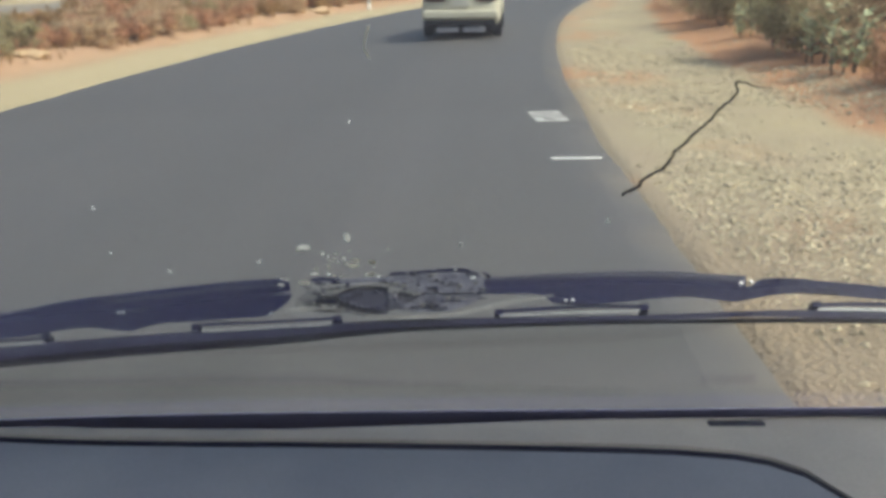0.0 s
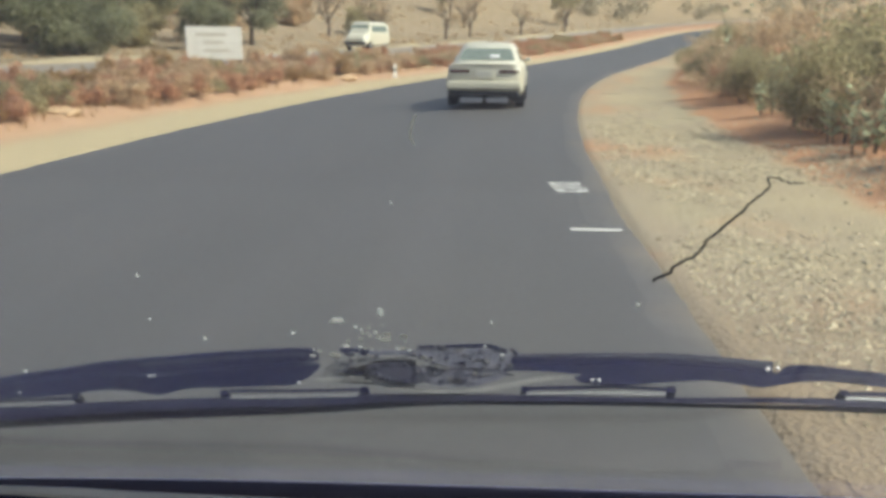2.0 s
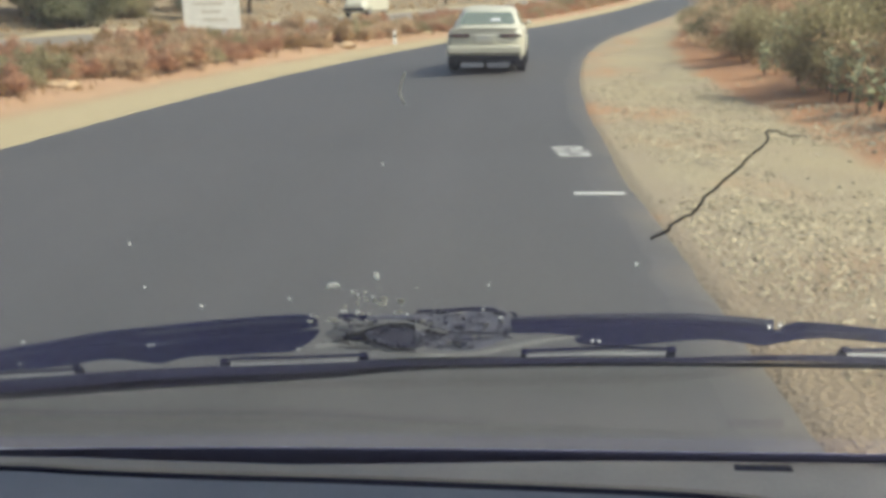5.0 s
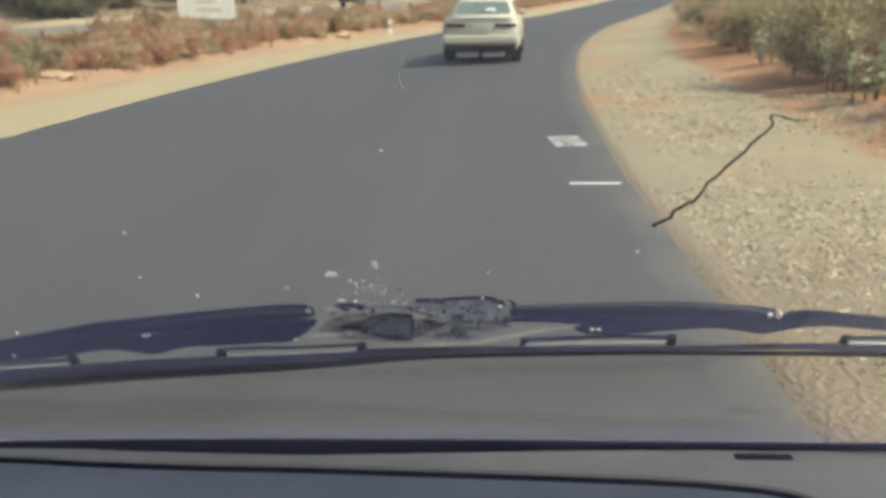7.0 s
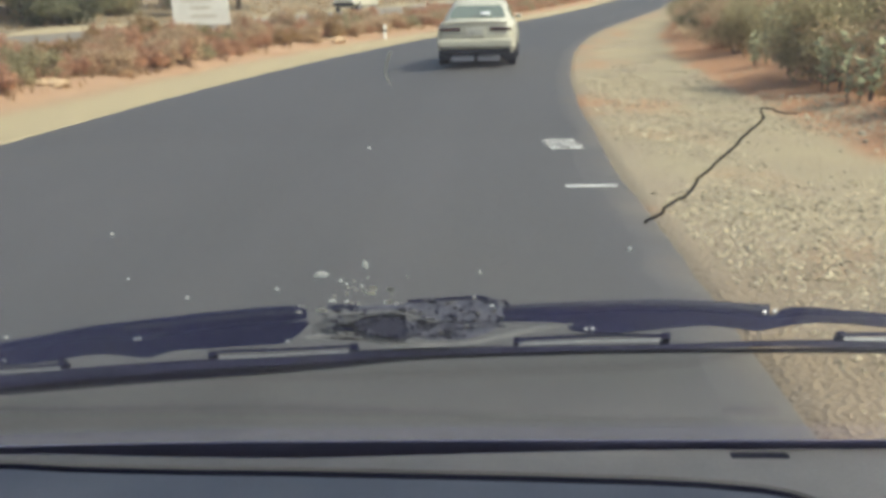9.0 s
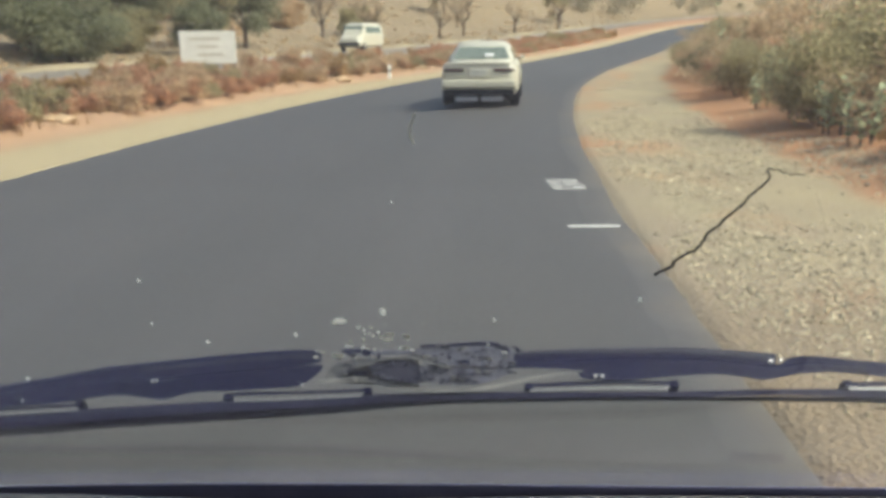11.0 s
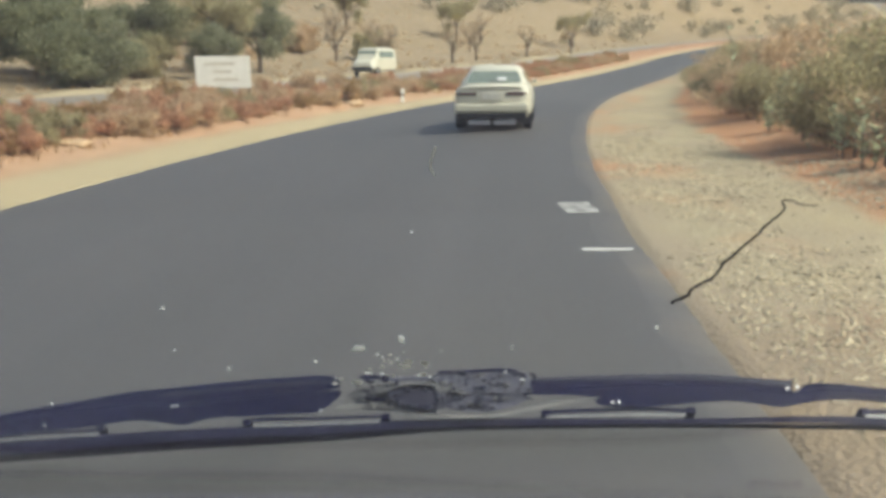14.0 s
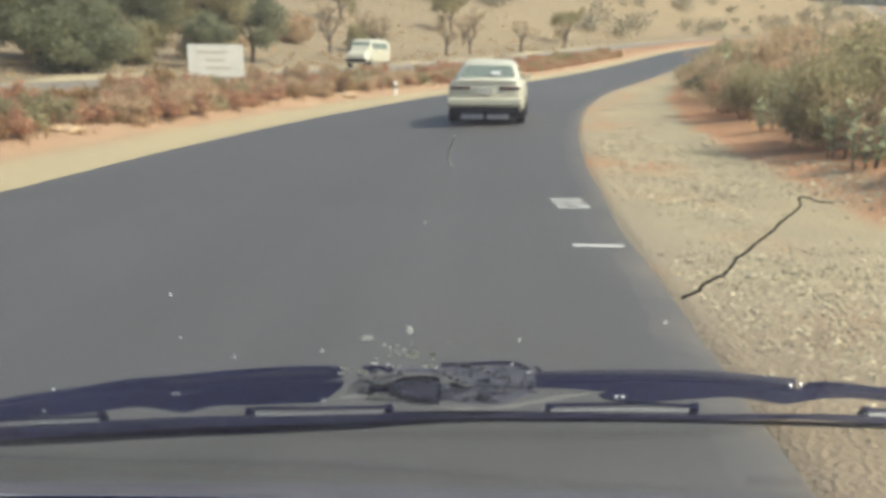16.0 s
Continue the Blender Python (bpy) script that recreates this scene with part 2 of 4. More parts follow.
SPECK_AND_HIGHLIGHT = leafy("white_speck", (0.90, 0.90, 0.84), (0.95, 0.95, 0.92), 0.05)
MUD_FLECK = leafy("mud_spatter", (0.55, 0.54, 0.48), (0.75, 0.74, 0.66), 0.3)
EARTH = surface("dug_earth", (0.40, 0.27, 0.16), (0.60, 0.45, 0.27), 0.95, 6, 0.6, depth=0.02, specular=0.1)
BOARD = surface("board_white", (0.70, 0.68, 0.58), (0.82, 0.80, 0.70), 0.6, 2, 0.05)


def glass_material(name, tint):
    m, n, l, p = shader(name)
    p.inputs["Base Color"].default_value = (*tint, 1)
    p.inputs["Roughness"].default_value = 0.0
    p.inputs["IOR"].default_value = 1.30
    p.inputs["Transmission Weight"].default_value = 1.0
    return m


GLASS = glass_material("windscreen_glass", (0.97, 0.985, 0.96))


def dust_and_haze_film(m, amount):
    """A thin uneven film of road dust that scatters a little daylight; its bluish veil also stands in for haze and
    lifted blacks.
    """
    n, l = m.node_tree.nodes, m.node_tree.links
    co = n.new("ShaderNodeTexCoord")
    film, mix = n.new("ShaderNodeBsdfTranslucent"), n.new("ShaderNodeMixShader")
    # bluish tint: air haze and raised blacks put into the film's colour
    film.inputs[0].default_value = (0.57, 0.54, 0.59, 1)
    patch = node_noise(n, l, co.outputs["Object"], 9, 5)
    l.new(node_math(n, l, "MULTIPLY", node_math(n, l, "ADD", patch, 0.5), amount), mix.inputs[0])
    l.new(n["Principled BSDF"].outputs[0], mix.inputs[1]); l.new(film.outputs[0], mix.inputs[2])
    l.new(mix.outputs[0], n["Material Output"].inputs["Surface"])


dust_and_haze_film(GLASS, 0.031)


def car_window_material():
    m, n, l, p = shader("car_window")
    p.inputs["Base Color"].default_value = (0.145, 0.172, 0.135, 1)
    p.inputs["Roughness"].default_value = 0.06
    p.inputs["Specular IOR Level"].default_value = 0.9
    return m


CAR_GLASS = car_window_material()


# ---- building helpers ----
def mesh_object(name, bm, material, smooth=False):
    me = bpy.data.meshes.new(name)
    bm.normal_update()
    bm.to_mesh(me)
    bm.free()
    if material:
        me.materials.append(material)
    if smooth:
        me.polygons.foreach_set("use_smooth", [True] * len(me.polygons))
    return new(name, me)


def part(name, bm, material, parent, label="", smooth=False):
    ob = mesh_object(name, bm, material, smooth)
    ob.parent = parent
    if label:
        tagged(ob, label)
    return ob


def raw_part(name, verts, faces, material, parent=None):
    me = bpy.data.meshes.new(name)
    me.from_pydata(verts, [], faces)
    me.materials.append(material)
    ob = new(name, me)
    ob.parent = parent
    return ob


def thing(name, label, category, m=None, group="", kind=""):
    ob = new(name)
    ob.empty_display_size = 0.1
    if m is not None:
        ob.matrix_world = m
    return tagged(ob, label, category, group, kind)


def block(size, centre=(0, 0, 0), bevel=0.0, segments=2, bm=None, turn=None):
    """A box with rounded edges, added to bm."""
    bm = bm or bmesh.new()
    m = Matrix.Translation(centre) @ (turn or Matrix.Identity(4)) @ Matrix.Diagonal((*size, 1))
    made = bmesh.ops.create_cube(bm, size=1, matrix=m)["verts"]
    if bevel:
        edges = list({e for v in made for e in v.link_edges})
        bmesh.ops.bevel(bm, geom=edges, offset=bevel, segments=segments, affect="EDGES", profile=0.6)
    return bm


def cyl(radius, depth, m, sides=20, bm=None, radius2=None):
    bm = bm or bmesh.new()
    bmesh.ops.create_cone(bm, cap_ends=True, segments=sides, radius1=radius, radius2=radius if radius2 is None else radius2, depth=depth, matrix=m)
    return bm


def smooth_path(points, steps=6):
    """Catmull-Rom through a few control tuples."""
    pts = [np.array(p, float) for p in points]
    pts = [2 * pts[0] - pts[1]] + pts + [2 * pts[-1] - pts[-2]]
    out = []
    for a, b, c, d in zip(pts, pts[1:], pts[2:], pts[3:]):
        for k in range(steps):
            t = k / steps
            out.append(0.5 * (2 * b + (c - a) * t + (2 * a - 5 * b + 4 * c - d) * t * t + (3 * b - a - 3 * c + d) * t ** 3))
    out.append(pts[-2])
    return out


def tube(path, radii, sides=6, bm=None):
    """A tapered tube along a path of vectors."""
    bm = bm or bmesh.new()
    rings = []
    for k, p in enumerate(path):
        p = Vector(p)
        d = (Vector(path[min(k + 1, len(path) - 1)]) - Vector(path[max(k - 1, 0)])).normalized()
        a = d.orthogonal().normalized()
        b = d.cross(a)
        r = radii[k] if isinstance(radii, (list, tuple)) else radii
        rings.append([bm.verts.new(p + a * math.cos(q * math.tau / sides) * r + b * math.sin(q * math.tau / sides) * r) for q in range(sides)])
    for r, s in zip(rings, rings[1:]):
        for q in range(sides):
            bm.faces.new((r[q], r[(q + 1) % sides], s[(q + 1) % sides], s[q]))
    bm.faces.new(rings[0][::-1])
    bm.faces.new(rings[-1])
    return bm


# ---- the lie of the land ----
EDGE_RIGHT, EDGE_LEFT = 1.40, -7.3
FAR_NEAR, FAR_SIDE = -13.8, -20.8   # the opposite carriageway


def ramp(x, a, b):
    t = min(1.0, max(0.0, (x - a) / (b - a)))
    return t * t * (3 - 2 * t)


def bend(y):
    """How far the road has swung to the right at y metres ahead."""
    far = min(max(0.0, y - 120), 280)
    return 0.0 if y < 5.6 else (y - 5.6) ** 2 / 249 if y < 41 else 5.03 + 0.284 * (y - 41) + far ** 2 / 900


def rise(y):
    """The road's own height: falling slightly, then climbing away up the hillside."""
    climb = 0.0 if y < 25 else 0.000139 * (y - 25) ** 2 if y < 150 else 2.17 + 0.03475 * (min(y, 420) - 150)
    return climb - 0.004 * min(y, 420) + 17.0 * ramp(y, 330, 520)


def camber(lat):
    """The lane is level; the rest of the road falls away to its far side."""
    return 0.0 if lat > -0.9 else 0.065 * (max(lat, EDGE_LEFT) + 0.9)


def land(lat, y):
    """Height of the ground at lat metres across from the lane's line and y ahead."""
    z = rise(y) - 0.015 + camber(lat)
    rough = noise.noise((lat * 0.9, y * 0.9, 0)) * 0.05 + noise.noise((lat * 0.25, y * 0.25, 4)) * 0.12
    if EDGE_LEFT + 0.2 < lat < EDGE_RIGHT - 0.2:
        return z - 0.07
    if lat > 0:
        z += noise.noise((lat * 2.2, y * 2.2, 9)) * 0.012 * ramp(lat, 1.3, 1.9)
        z += ramp(lat, 3.7, 5.0) * (0.16 + rough) + ramp(lat, 7, 16) * (0.25 + 2 * rough) + ramp(lat, 20, 90) * 1.5
    else:
        away = -lat
        flat = ramp(away, -FAR_NEAR - 0.8, -FAR_NEAR) * (1 - ramp(away, -FAR_SIDE, -FAR_SIDE + 0.8))
        z += ramp(away, 9.3, 10.3) * (0.22 + rough) + ramp(away, 10.3, 13.4) * 0.50
        z += (1 - flat) * ramp(away, 10, 11) * rough - 0.07 * flat * ramp(away, -FAR_NEAR + 0.1, -FAR_NEAR + 0.3) * (1 - ramp(away, -FAR_SIDE - 0.3, -FAR_SIDE - 0.1))
        z += 0.095 * max(0.0, min(away, 260) - 22.5) * ramp(away, 22, 50)
    z += 17.0 * max(0.0, ramp(y, 90, 380) * ramp(abs(lat + 4), 22, 70) - ramp(y, 330, 520))   # the hill that closes the view
    return z + noise.noise((lat * 0.02, y * 0.02, 2)) * 1.2 * ramp(abs(lat), 25, 80)


def spaced(stops):
    """Numbers from a list of (end, step) runs."""
    out, x = [stops[0][0]], stops[0][0]
    for end, step in stops[1:]:
        count = max(1, round((end - x) / step))
        out += [x + (end - x) * (k + 1) / count for k in range(count)]
        x = end
    return out


def sheet(name, lats, ys, height, material):
    verts = [(lat + bend(y), y, height(lat, y)) for y in ys for lat in lats]
    w = len(lats)
    faces = [(j * w + i, j * w + i + 1, (j + 1) * w + i + 1, (j + 1) * w + i) for j in range(len(ys) - 1) for i in range(w - 1)]
    me = bpy.data.meshes.new(name)
    me.from_pydata(verts, [], faces)
    layer = me.uv_layers.new(name="across")
    flat = [c for f in faces for v in f for c in (lats[v % w], ys[v // w])]
    layer.data.foreach_set("uv", flat)
    me.polygons.foreach_set("use_smooth", [True] * len(faces))
    me.materials.append(material)
    return new(name, me)


ground_lats = spaced([(-2500, 0), (-400, 300), (-100, 30), (-40, 4), (-24, 1.0), (-22, 0.5), (-20, 0.2), (-15, 1.0), (-13, 0.2), (EDGE_LEFT - 0.05, 0.3),
                      (EDGE_LEFT + 0.25, 0.1), (EDGE_RIGHT - 0.25, 2.3), (EDGE_RIGHT + 0.05, 0.1), (8, 0.22), (20, 0.8), (60, 4), (200, 20), (2500, 300)])
ground_ys = spaced([(-400, 0), (-40, 60), (0, 4), (30, 0.4), (70, 1.0), (160, 4), (600, 10), (3500, 400)])
ground = tagged(sheet("ground", ground_lats, ground_ys, land, GROUND), "dry reddish sandy ground with straw-coloured grass", "ground", kind="structure")


def strip(name, left, right, ys, height, material, seed, label, category, depth=0.06):
    """A paved strip with ragged edges and a real thickness."""
    count = 20
    verts, uvs = [], []
    for y in ys:
        a = left + noise.noise((y * 0.9, seed, 0)) * 0.07 + noise.noise((y * 4.1, seed, 1)) * 0.03
        b = right + noise.noise((y * 0.45, seed + 5, 0)) * 0.16 + noise.noise((y * 3.1, seed + 5, 1)) * 0.05 + noise.noise((y * 9.0, seed + 5, 2)) * 0.025
        for k in range(count):
            lat = a + (b - a) * k / (count - 1)
            edge = depth if k in (0, count - 1) else 0.0
            verts.append((lat + bend(y), y, height(lat, y) - edge))
            uvs.append((lat, y))
    faces = [(j * count + i, j * count + i + 1, (j + 1) * count + i + 1, (j + 1) * count + i) for j in range(len(ys) - 1) for i in range(count - 1)]
    me = bpy.data.meshes.new(name)
    me.from_pydata(verts, [], faces)
    layer = me.uv_layers.new(name="across")
    layer.data.foreach_set("uv", [c for f in faces for v in f for c in uvs[v]])
    me.materials.append(material)
    return tagged(new(name, me), label, category, kind="structure")


road_ys = spaced([(-60, 0), (0, 3), (16, 0.06), (30, 0.25), (80, 1.0), (200, 5), (560, 15)])
strip("road", EDGE_LEFT, EDGE_RIGHT, road_ys, lambda lat, y: rise(y) + camber(lat), ASPHALT, 3.0, "dark grey asphalt road with dusty ragged edges", "road")
strip("road_far", FAR_SIDE, FAR_NEAR, road_ys, lambda lat, y: rise(y) + camber(EDGE_LEFT) + 0.72, ASPHALT, 8.0, "grey asphalt of the opposite carriageway", "road")

# one short painted dash across the edge of the lane
dash_bm = block((0.42, 0.075, 0.003), (0, 0, 0), 0.001, 1)
for v in dash_bm.verts:
    v.co.x += noise.noise((v.co.x * 9, v.co.y * 40, 1)) * 0.02
line = mesh_object("road_marking", dash_bm, PAINT_LINE)
line.matrix_world = pose(0.90, 6.9, rise(6.9) + 0.0018, -0.23, 0, 1)
tagged(line, "short white painted dash across the asphalt edge", "road marking", kind="structure")


# a faded surveyor's number on the asphalt: nothing but strokes
mark = thing("survey_mark", "faded white surveyor's number painted on the asphalt", "road marking", pose(0.86, 8.9, rise(8.9), -0.23, 0, 4), kind="structure")
for x, y, w, d, turn in ((-0.02, 0.30, 0.30, 0.035, 3), (-0.16, 0.25, 0.05, 0.10, 15), (0.13, 0.25, 0.05, 0.10, -15), (-0.02, 0.20, 0.28, 0.035, -3), (-0.12, 0.09, 0.14, 0.04, 6), (0.06, 0.10, 0.18, 0.04, -14),
                         (0.0, -0.03, 0.36, 0.04, -3), (0.02, -0.03, 0.07, 0.09, 0), (-0.12, -0.15, 0.11, 0.07, 4), (0.10, -0.17, 0.12, 0.08, -5), (0.0, -0.24, 0.34, 0.035, 2)):
    part("stroke", block((w, d, 0.004), (x, y, 0.0025), 0.001, 1, turn=Matrix.Rotation(radians(turn), 4, "Z")), WORN_LINE, mark)


# ---- plants ----
def leaf_cloud(rng, centres, radii, count, size, squash=0.8, hollow=0.35):
    """Small bent leaves scattered over clumps: verts and faces."""
    centres, radii = np.array(centres), np.array(radii)
    weight = radii ** 2
    pick = rng.choice(len(centres), count, p=weight / weight.sum())
    d = rng.normal(size=(count, 3))
    d /= np.linalg.norm(d, axis=1)[:, None]
    r = radii[pick] * (hollow + (1 - hollow) * rng.random(count)) * (0.75 + 0.5 * rng.random(count))
    p = centres[pick] + d * r[:, None] * np.array([1, 1, squash])
    a = rng.normal(size=(count, 3)); a /= np.linalg.norm(a, axis=1)[:, None]
    b = np.cross(a, rng.normal(size=(count, 3))); b /= np.linalg.norm(b, axis=1)[:, None]
    s = size * (0.6 + 0.8 * rng.random(count))[:, None]
    n = np.cross(a, b)
    quad = np.stack([p - a * s, p + b * s * 0.45 + n * s * 0.12, p + a * s, p - b * s * 0.45 + n * s * 0.12], 1).reshape(-1, 3)
    quad[:, 2] = np.maximum(quad[:, 2], 0.01)
    faces = np.arange(count * 4).reshape(-1, 4)
    return quad.tolist(), faces.tolist()


def branches(rng, bm, base, direction, length, radius, depth, tips):
    """A limb that forks, bending as it grows; its tips are collected."""
    path, radii, p, d = [Vector(base)], [radius], Vector(base), Vector(direction).normalized()
    for k in range(4):
        d = (d + Vector(rng.normal(size=3)) * 0.16 + Vector((0, 0, 0.05))).normalized()
        p = p + d * length / 4
        path.append(p.copy()); radii.append(radius * (1 - 0.13 * (k + 1)))
    tube(path, radii, 5 if depth > 1 else 4, bm)
    if depth == 0:
        tips.append(tuple(path[-1])); tips.append(tuple(path[-3]))
        return
    for k in range(rng.integers(2, 4)):
        q = path[rng.integers(2, 5)]
        side = Vector(rng.normal(size=3)) * 0.75
        branches(rng, bm, q, d + side, length * rng.uniform(0.5, 0.75), radius * 0.5, depth - 1, tips)


def make_tree(name, seed, height, crown_leaf, leaves, leaf_size, clump, label, spread=0.6, bare=0.0):
    rng = np.random.default_rng(seed)
    root = thing(name, label, "tree", group="trees beyond the roads")
    bm, tips = bmesh.new(), []
    trunk_top = height * 0.32
    tube([(0, 0, -0.3), (0.05, 0, trunk_top * 0.5), (0, 0.06, trunk_top)], [height * 0.034, height * 0.026, height * 0.022], 8, bm)
    for k in range(5):
        ang = math.tau * (k + rng.random() * 0.6) / 5
        branches(rng, bm, (0, 0.06, trunk_top * rng.uniform(0.6, 1)), (math.cos(ang) * spread, math.sin(ang) * spread, 1), height * 0.36, height * 0.015, 2, tips)
    part("trunk", bm, BARK, root)
    keep = [t for t in tips if rng.random() > bare]
    radii = [clump * rng.uniform(0.6, 1.2) for _ in keep]
    v, f = leaf_cloud(rng, keep, radii, leaves, leaf_size)
    raw_part("crown", v, f, crown_leaf, root)
    return root


def make_shrub(name, seed, height, width, leaf, leaves, leaf_size, label, group, stems=7):
    rng = np.random.default_rng(seed)
    root = thing(name, label, "shrub", group=group)
    bm, tips = bmesh.new(), []
    for k in range(stems):
        ang = math.tau * (k + rng.random()) / stems
        lean = rng.uniform(0.3, 1.0) * width / height
        branches(rng, bm, (math.cos(ang) * 0.1 * width, math.sin(ang) * 0.1 * width, -0.05), (math.cos(ang) * lean, math.sin(ang) * lean, 1), height * 0.5, 0.006 + 0.006 * height, 1, tips)
    part("stem", bm, BARK, root)
    centres, radii = list(tips), [height * rng.uniform(0.10, 0.22) for _ in tips]
    for k in range(8):   # low skirt that closes the foot
        ang, rr = math.tau * rng.random(), width * rng.uniform(0.2, 0.55)
        centres.append((math.cos(ang) * rr, math.sin(ang) * rr, height * rng.uniform(0.12, 0.35)))
        radii.append(height * rng.uniform(0.14, 0.24))
    v, f = leaf_cloud(rng, centres, radii, leaves, leaf_size)
    raw_part("crown", v, f, leaf, root)
    return root


def plant(ob, lat, y, turn, scale, sink=0.03):
    m = Matrix.Translation((lat + bend(y), y, land(lat, y) - sink)) @ Matrix.Rotation(turn, 4, "Z") @ Matrix.Diagonal((scale, scale, scale * 1.0, 1))
    return m


rng = np.random.default_rng(11)
RIGHT = "shrubs along the gravel shoulder"
right_kinds = [
    make_shrub("roadside_shrub", 21, 2.3, 1.7, LEAF_OLIVE, 6000, 0.052, "olive green thorny shrub in the red soil", RIGHT, 9),
    make_shrub("roadside_shrub", 22, 2.6, 1.9, LEAF_BROWN, 5000, 0.050, "half-dry brownish shrub in the red soil", RIGHT, 10),
    make_shrub("roadside_shrub", 23, 1.9, 1.6, LEAF_GREEN, 4800, 0.056, "green leafy shrub in the red soil", RIGHT, 8),
    make_shrub("roadside_shrub", 24, 1.5, 1.5, LEAF_RUST, 4200, 0.048, "rust-brown dry shrub beside the gravel", RIGHT, 9),
]
for k, ob in enumerate(right_kinds):
    ob.matrix_world = plant(ob, 6.6 + 0.5 * k, 9.0 + 3.2 * k, 0.7 * k, 1.0)
for k in range(60):
    row = k % 3
    y = 7.0 + 62 * (k / 60) ** 1.35 + rng.uniform(-0.6, 0.6)
    lat = 5.4 - 0.8 * ramp(y, 15, 32) + row * 1.5 + rng.uniform(-0.4, 0.6)
    kind = right_kinds[rng.choice(4, p=[0.34, 0.38, 0.10, 0.18] if row else [0.30, 0.30, 0.12, 0.28])]
    s = rng.uniform(0.75, 1.1) * (0.76 if row == 0 else 1.12)
    copy_thing(kind, plant(kind, lat, y, rng.uniform(0, 6.28), 1) @ Matrix.Diagonal((s, s, s * rng.uniform(0.85, 1.1), 1)))

def large_leaved(seed, height, count):
    """Upright stems set with broad, pale, pointed leaves in pairs."""
    r = np.random.default_rng(seed)
    root = thing("broad_leaved_plant", "upright weed with large pale grey-green leaves", "plant", group="broad-leaved plants by the shoulder")
    bm = bmesh.new()
    for k in range(count):
        a, lean = r.uniform(0, math.tau), r.uniform(0.05, 0.35)
        h = height * r.uniform(0.6, 1.0)
        foot = Vector((math.cos(a) * 0.16, math.sin(a) * 0.16, -0.05))
        tip = foot + Vector((math.cos(a) * lean * h, math.sin(a) * lean * h, h))
        path = [foot.lerp(tip, q / 5) + Vector((0, 0, 0.04 * math.sin(q))) for q in range(6)]
        part("stem", tube(path, [0.014, 0.012, 0.010, 0.009, 0.007, 0.004], 5), BARK, root)
        for q in range(14):
            p = foot.lerp(tip, 0.25 + 0.75 * q / 13)
            turn = q * 1.57 + r.uniform(-0.5, 0.5)
            out = Vector((math.cos(turn), math.sin(turn), r.uniform(0.3, 1.0))).normalized()
            side = out.cross(Vector((0, 0, 1))).normalized()
            long, wide = r.uniform(0.10, 0.19), r.uniform(0.035, 0.06)
            up = side.cross(out)
            ring = [p, p + out * long * 0.35 + side * wide, p + out * long * 0.75 + side * wide * 0.8, p + out * long, p + out * long * 0.75 - side * wide * 0.8, p + out * long * 0.35 - side * wide]
            mid = bm.verts.new(p + out * long * 0.5 - up * 0.015)
            vs = [bm.verts.new(w) for w in ring]
            for i in range(6):
                bm.faces.new((vs[i], vs[(i + 1) % 6], mid))
    tagged(part("foliage", bm, LEAF_PALE, root, "broad pale green leaves"), kind="stuff")
    return root


broad_kinds = [large_leaved(201, 1.5, 6), large_leaved(202, 0.9, 5), large_leaved(203, 2.3, 5)]
for ob, (lat, y) in zip(broad_kinds, ((4.9, 14.5), (4.7, 11.2), (5.3, 24.0))):
    ob.matrix_world = plant(ob, lat, y, 0.4 * y, 1.0)
for kind, lat, y, s in ((1, 5.0, 9.4, 0.9), (1, 4.9, 12.6, 1.1), (0, 5.2, 18.2, 1.0), (2, 5.6, 30.0, 1.0), (2, 6.3, 27.0, 1.1), (0, 6.0, 12.9, 1.35), (1, 4.8, 16.6, 0.8), (2, 7.4, 16.0, 1.2), (2, 6.8, 20.5, 1.2)):
    copy_thing(broad_kinds[kind], plant(None, lat, y, 1.3 * y, s))

MEDIAN = "dry scrub between the carriageways"
dry_kinds = [
    make_shrub("dry_scrub", 31, 0.95, 1.1, LEAF_BROWN, 1700, 0.044, "low dry brown scrub on the sandy median", MEDIAN, 8),
    make_shrub("dry_scrub", 32, 0.75, 1.2, LEAF_RUST, 1700, 0.044, "low reddish dry scrub on the median", MEDIAN, 8),
    make_shrub("dry_scrub", 33, 0.85, 1.0, GRASS, 1600, 0.045, "pale straw-coloured tussock on the median", MEDIAN, 8),
    make_shrub("dry_scrub", 34, 0.90, 1.0, LEAF_OLIVE, 2000, 0.040, "dull olive low bush on the median", MEDIAN, 8),
]
for k, ob in enumerate(dry_kinds):
    ob.matrix_world = plant(ob, -11 - 0.4 * k, 12.0 + 5 * k, 0.7 * k, 1.0)
for k in range(380):
    y = 6 + 120 * (k / 380) ** 1.7 + rng.uniform(-0.7, 0.7)
    lat = -10.1 - 3.2 * rng.random() ** 1.2
    kind = dry_kinds[rng.choice(4, p=[0.32, 0.48, 0.10, 0.10])]
    s = rng.uniform(0.8, 1.3)
    copy_thing(kind, plant(kind, lat, y, rng.uniform(0, 6.28), 1) @ Matrix.Diagonal((s, s, s * rng.uniform(0.8, 1.1), 1)))

tree_kinds = [
    make_tree("broad_tree", 41, 6.0, LEAF_GREEN, 9000, 0.13, 0.95, "dense dark green broad tree in dry grass"),
    make_tree("broad_tree", 42, 5.2, LEAF_GREEN, 8000, 0.13, 0.95, "rounded green tree beyond the opposite road"),
    make_tree("broad_tree", 43, 6.5, LEAF_OLIVE, 6500, 0.12, 0.85, "dusty olive tree with an open crown", 0.8, 0.2),
    make_tree("bare_tree", 44, 5.5, LEAF_BROWN, 500, 0.09, 0.6, "nearly leafless dry tree on the grassland", 0.8, 0.5),
]
for k, (lat, y) in enumerate(((-34.0, 58), (-44.0, 62), (-37.5, 74), (-33.0, 96))):
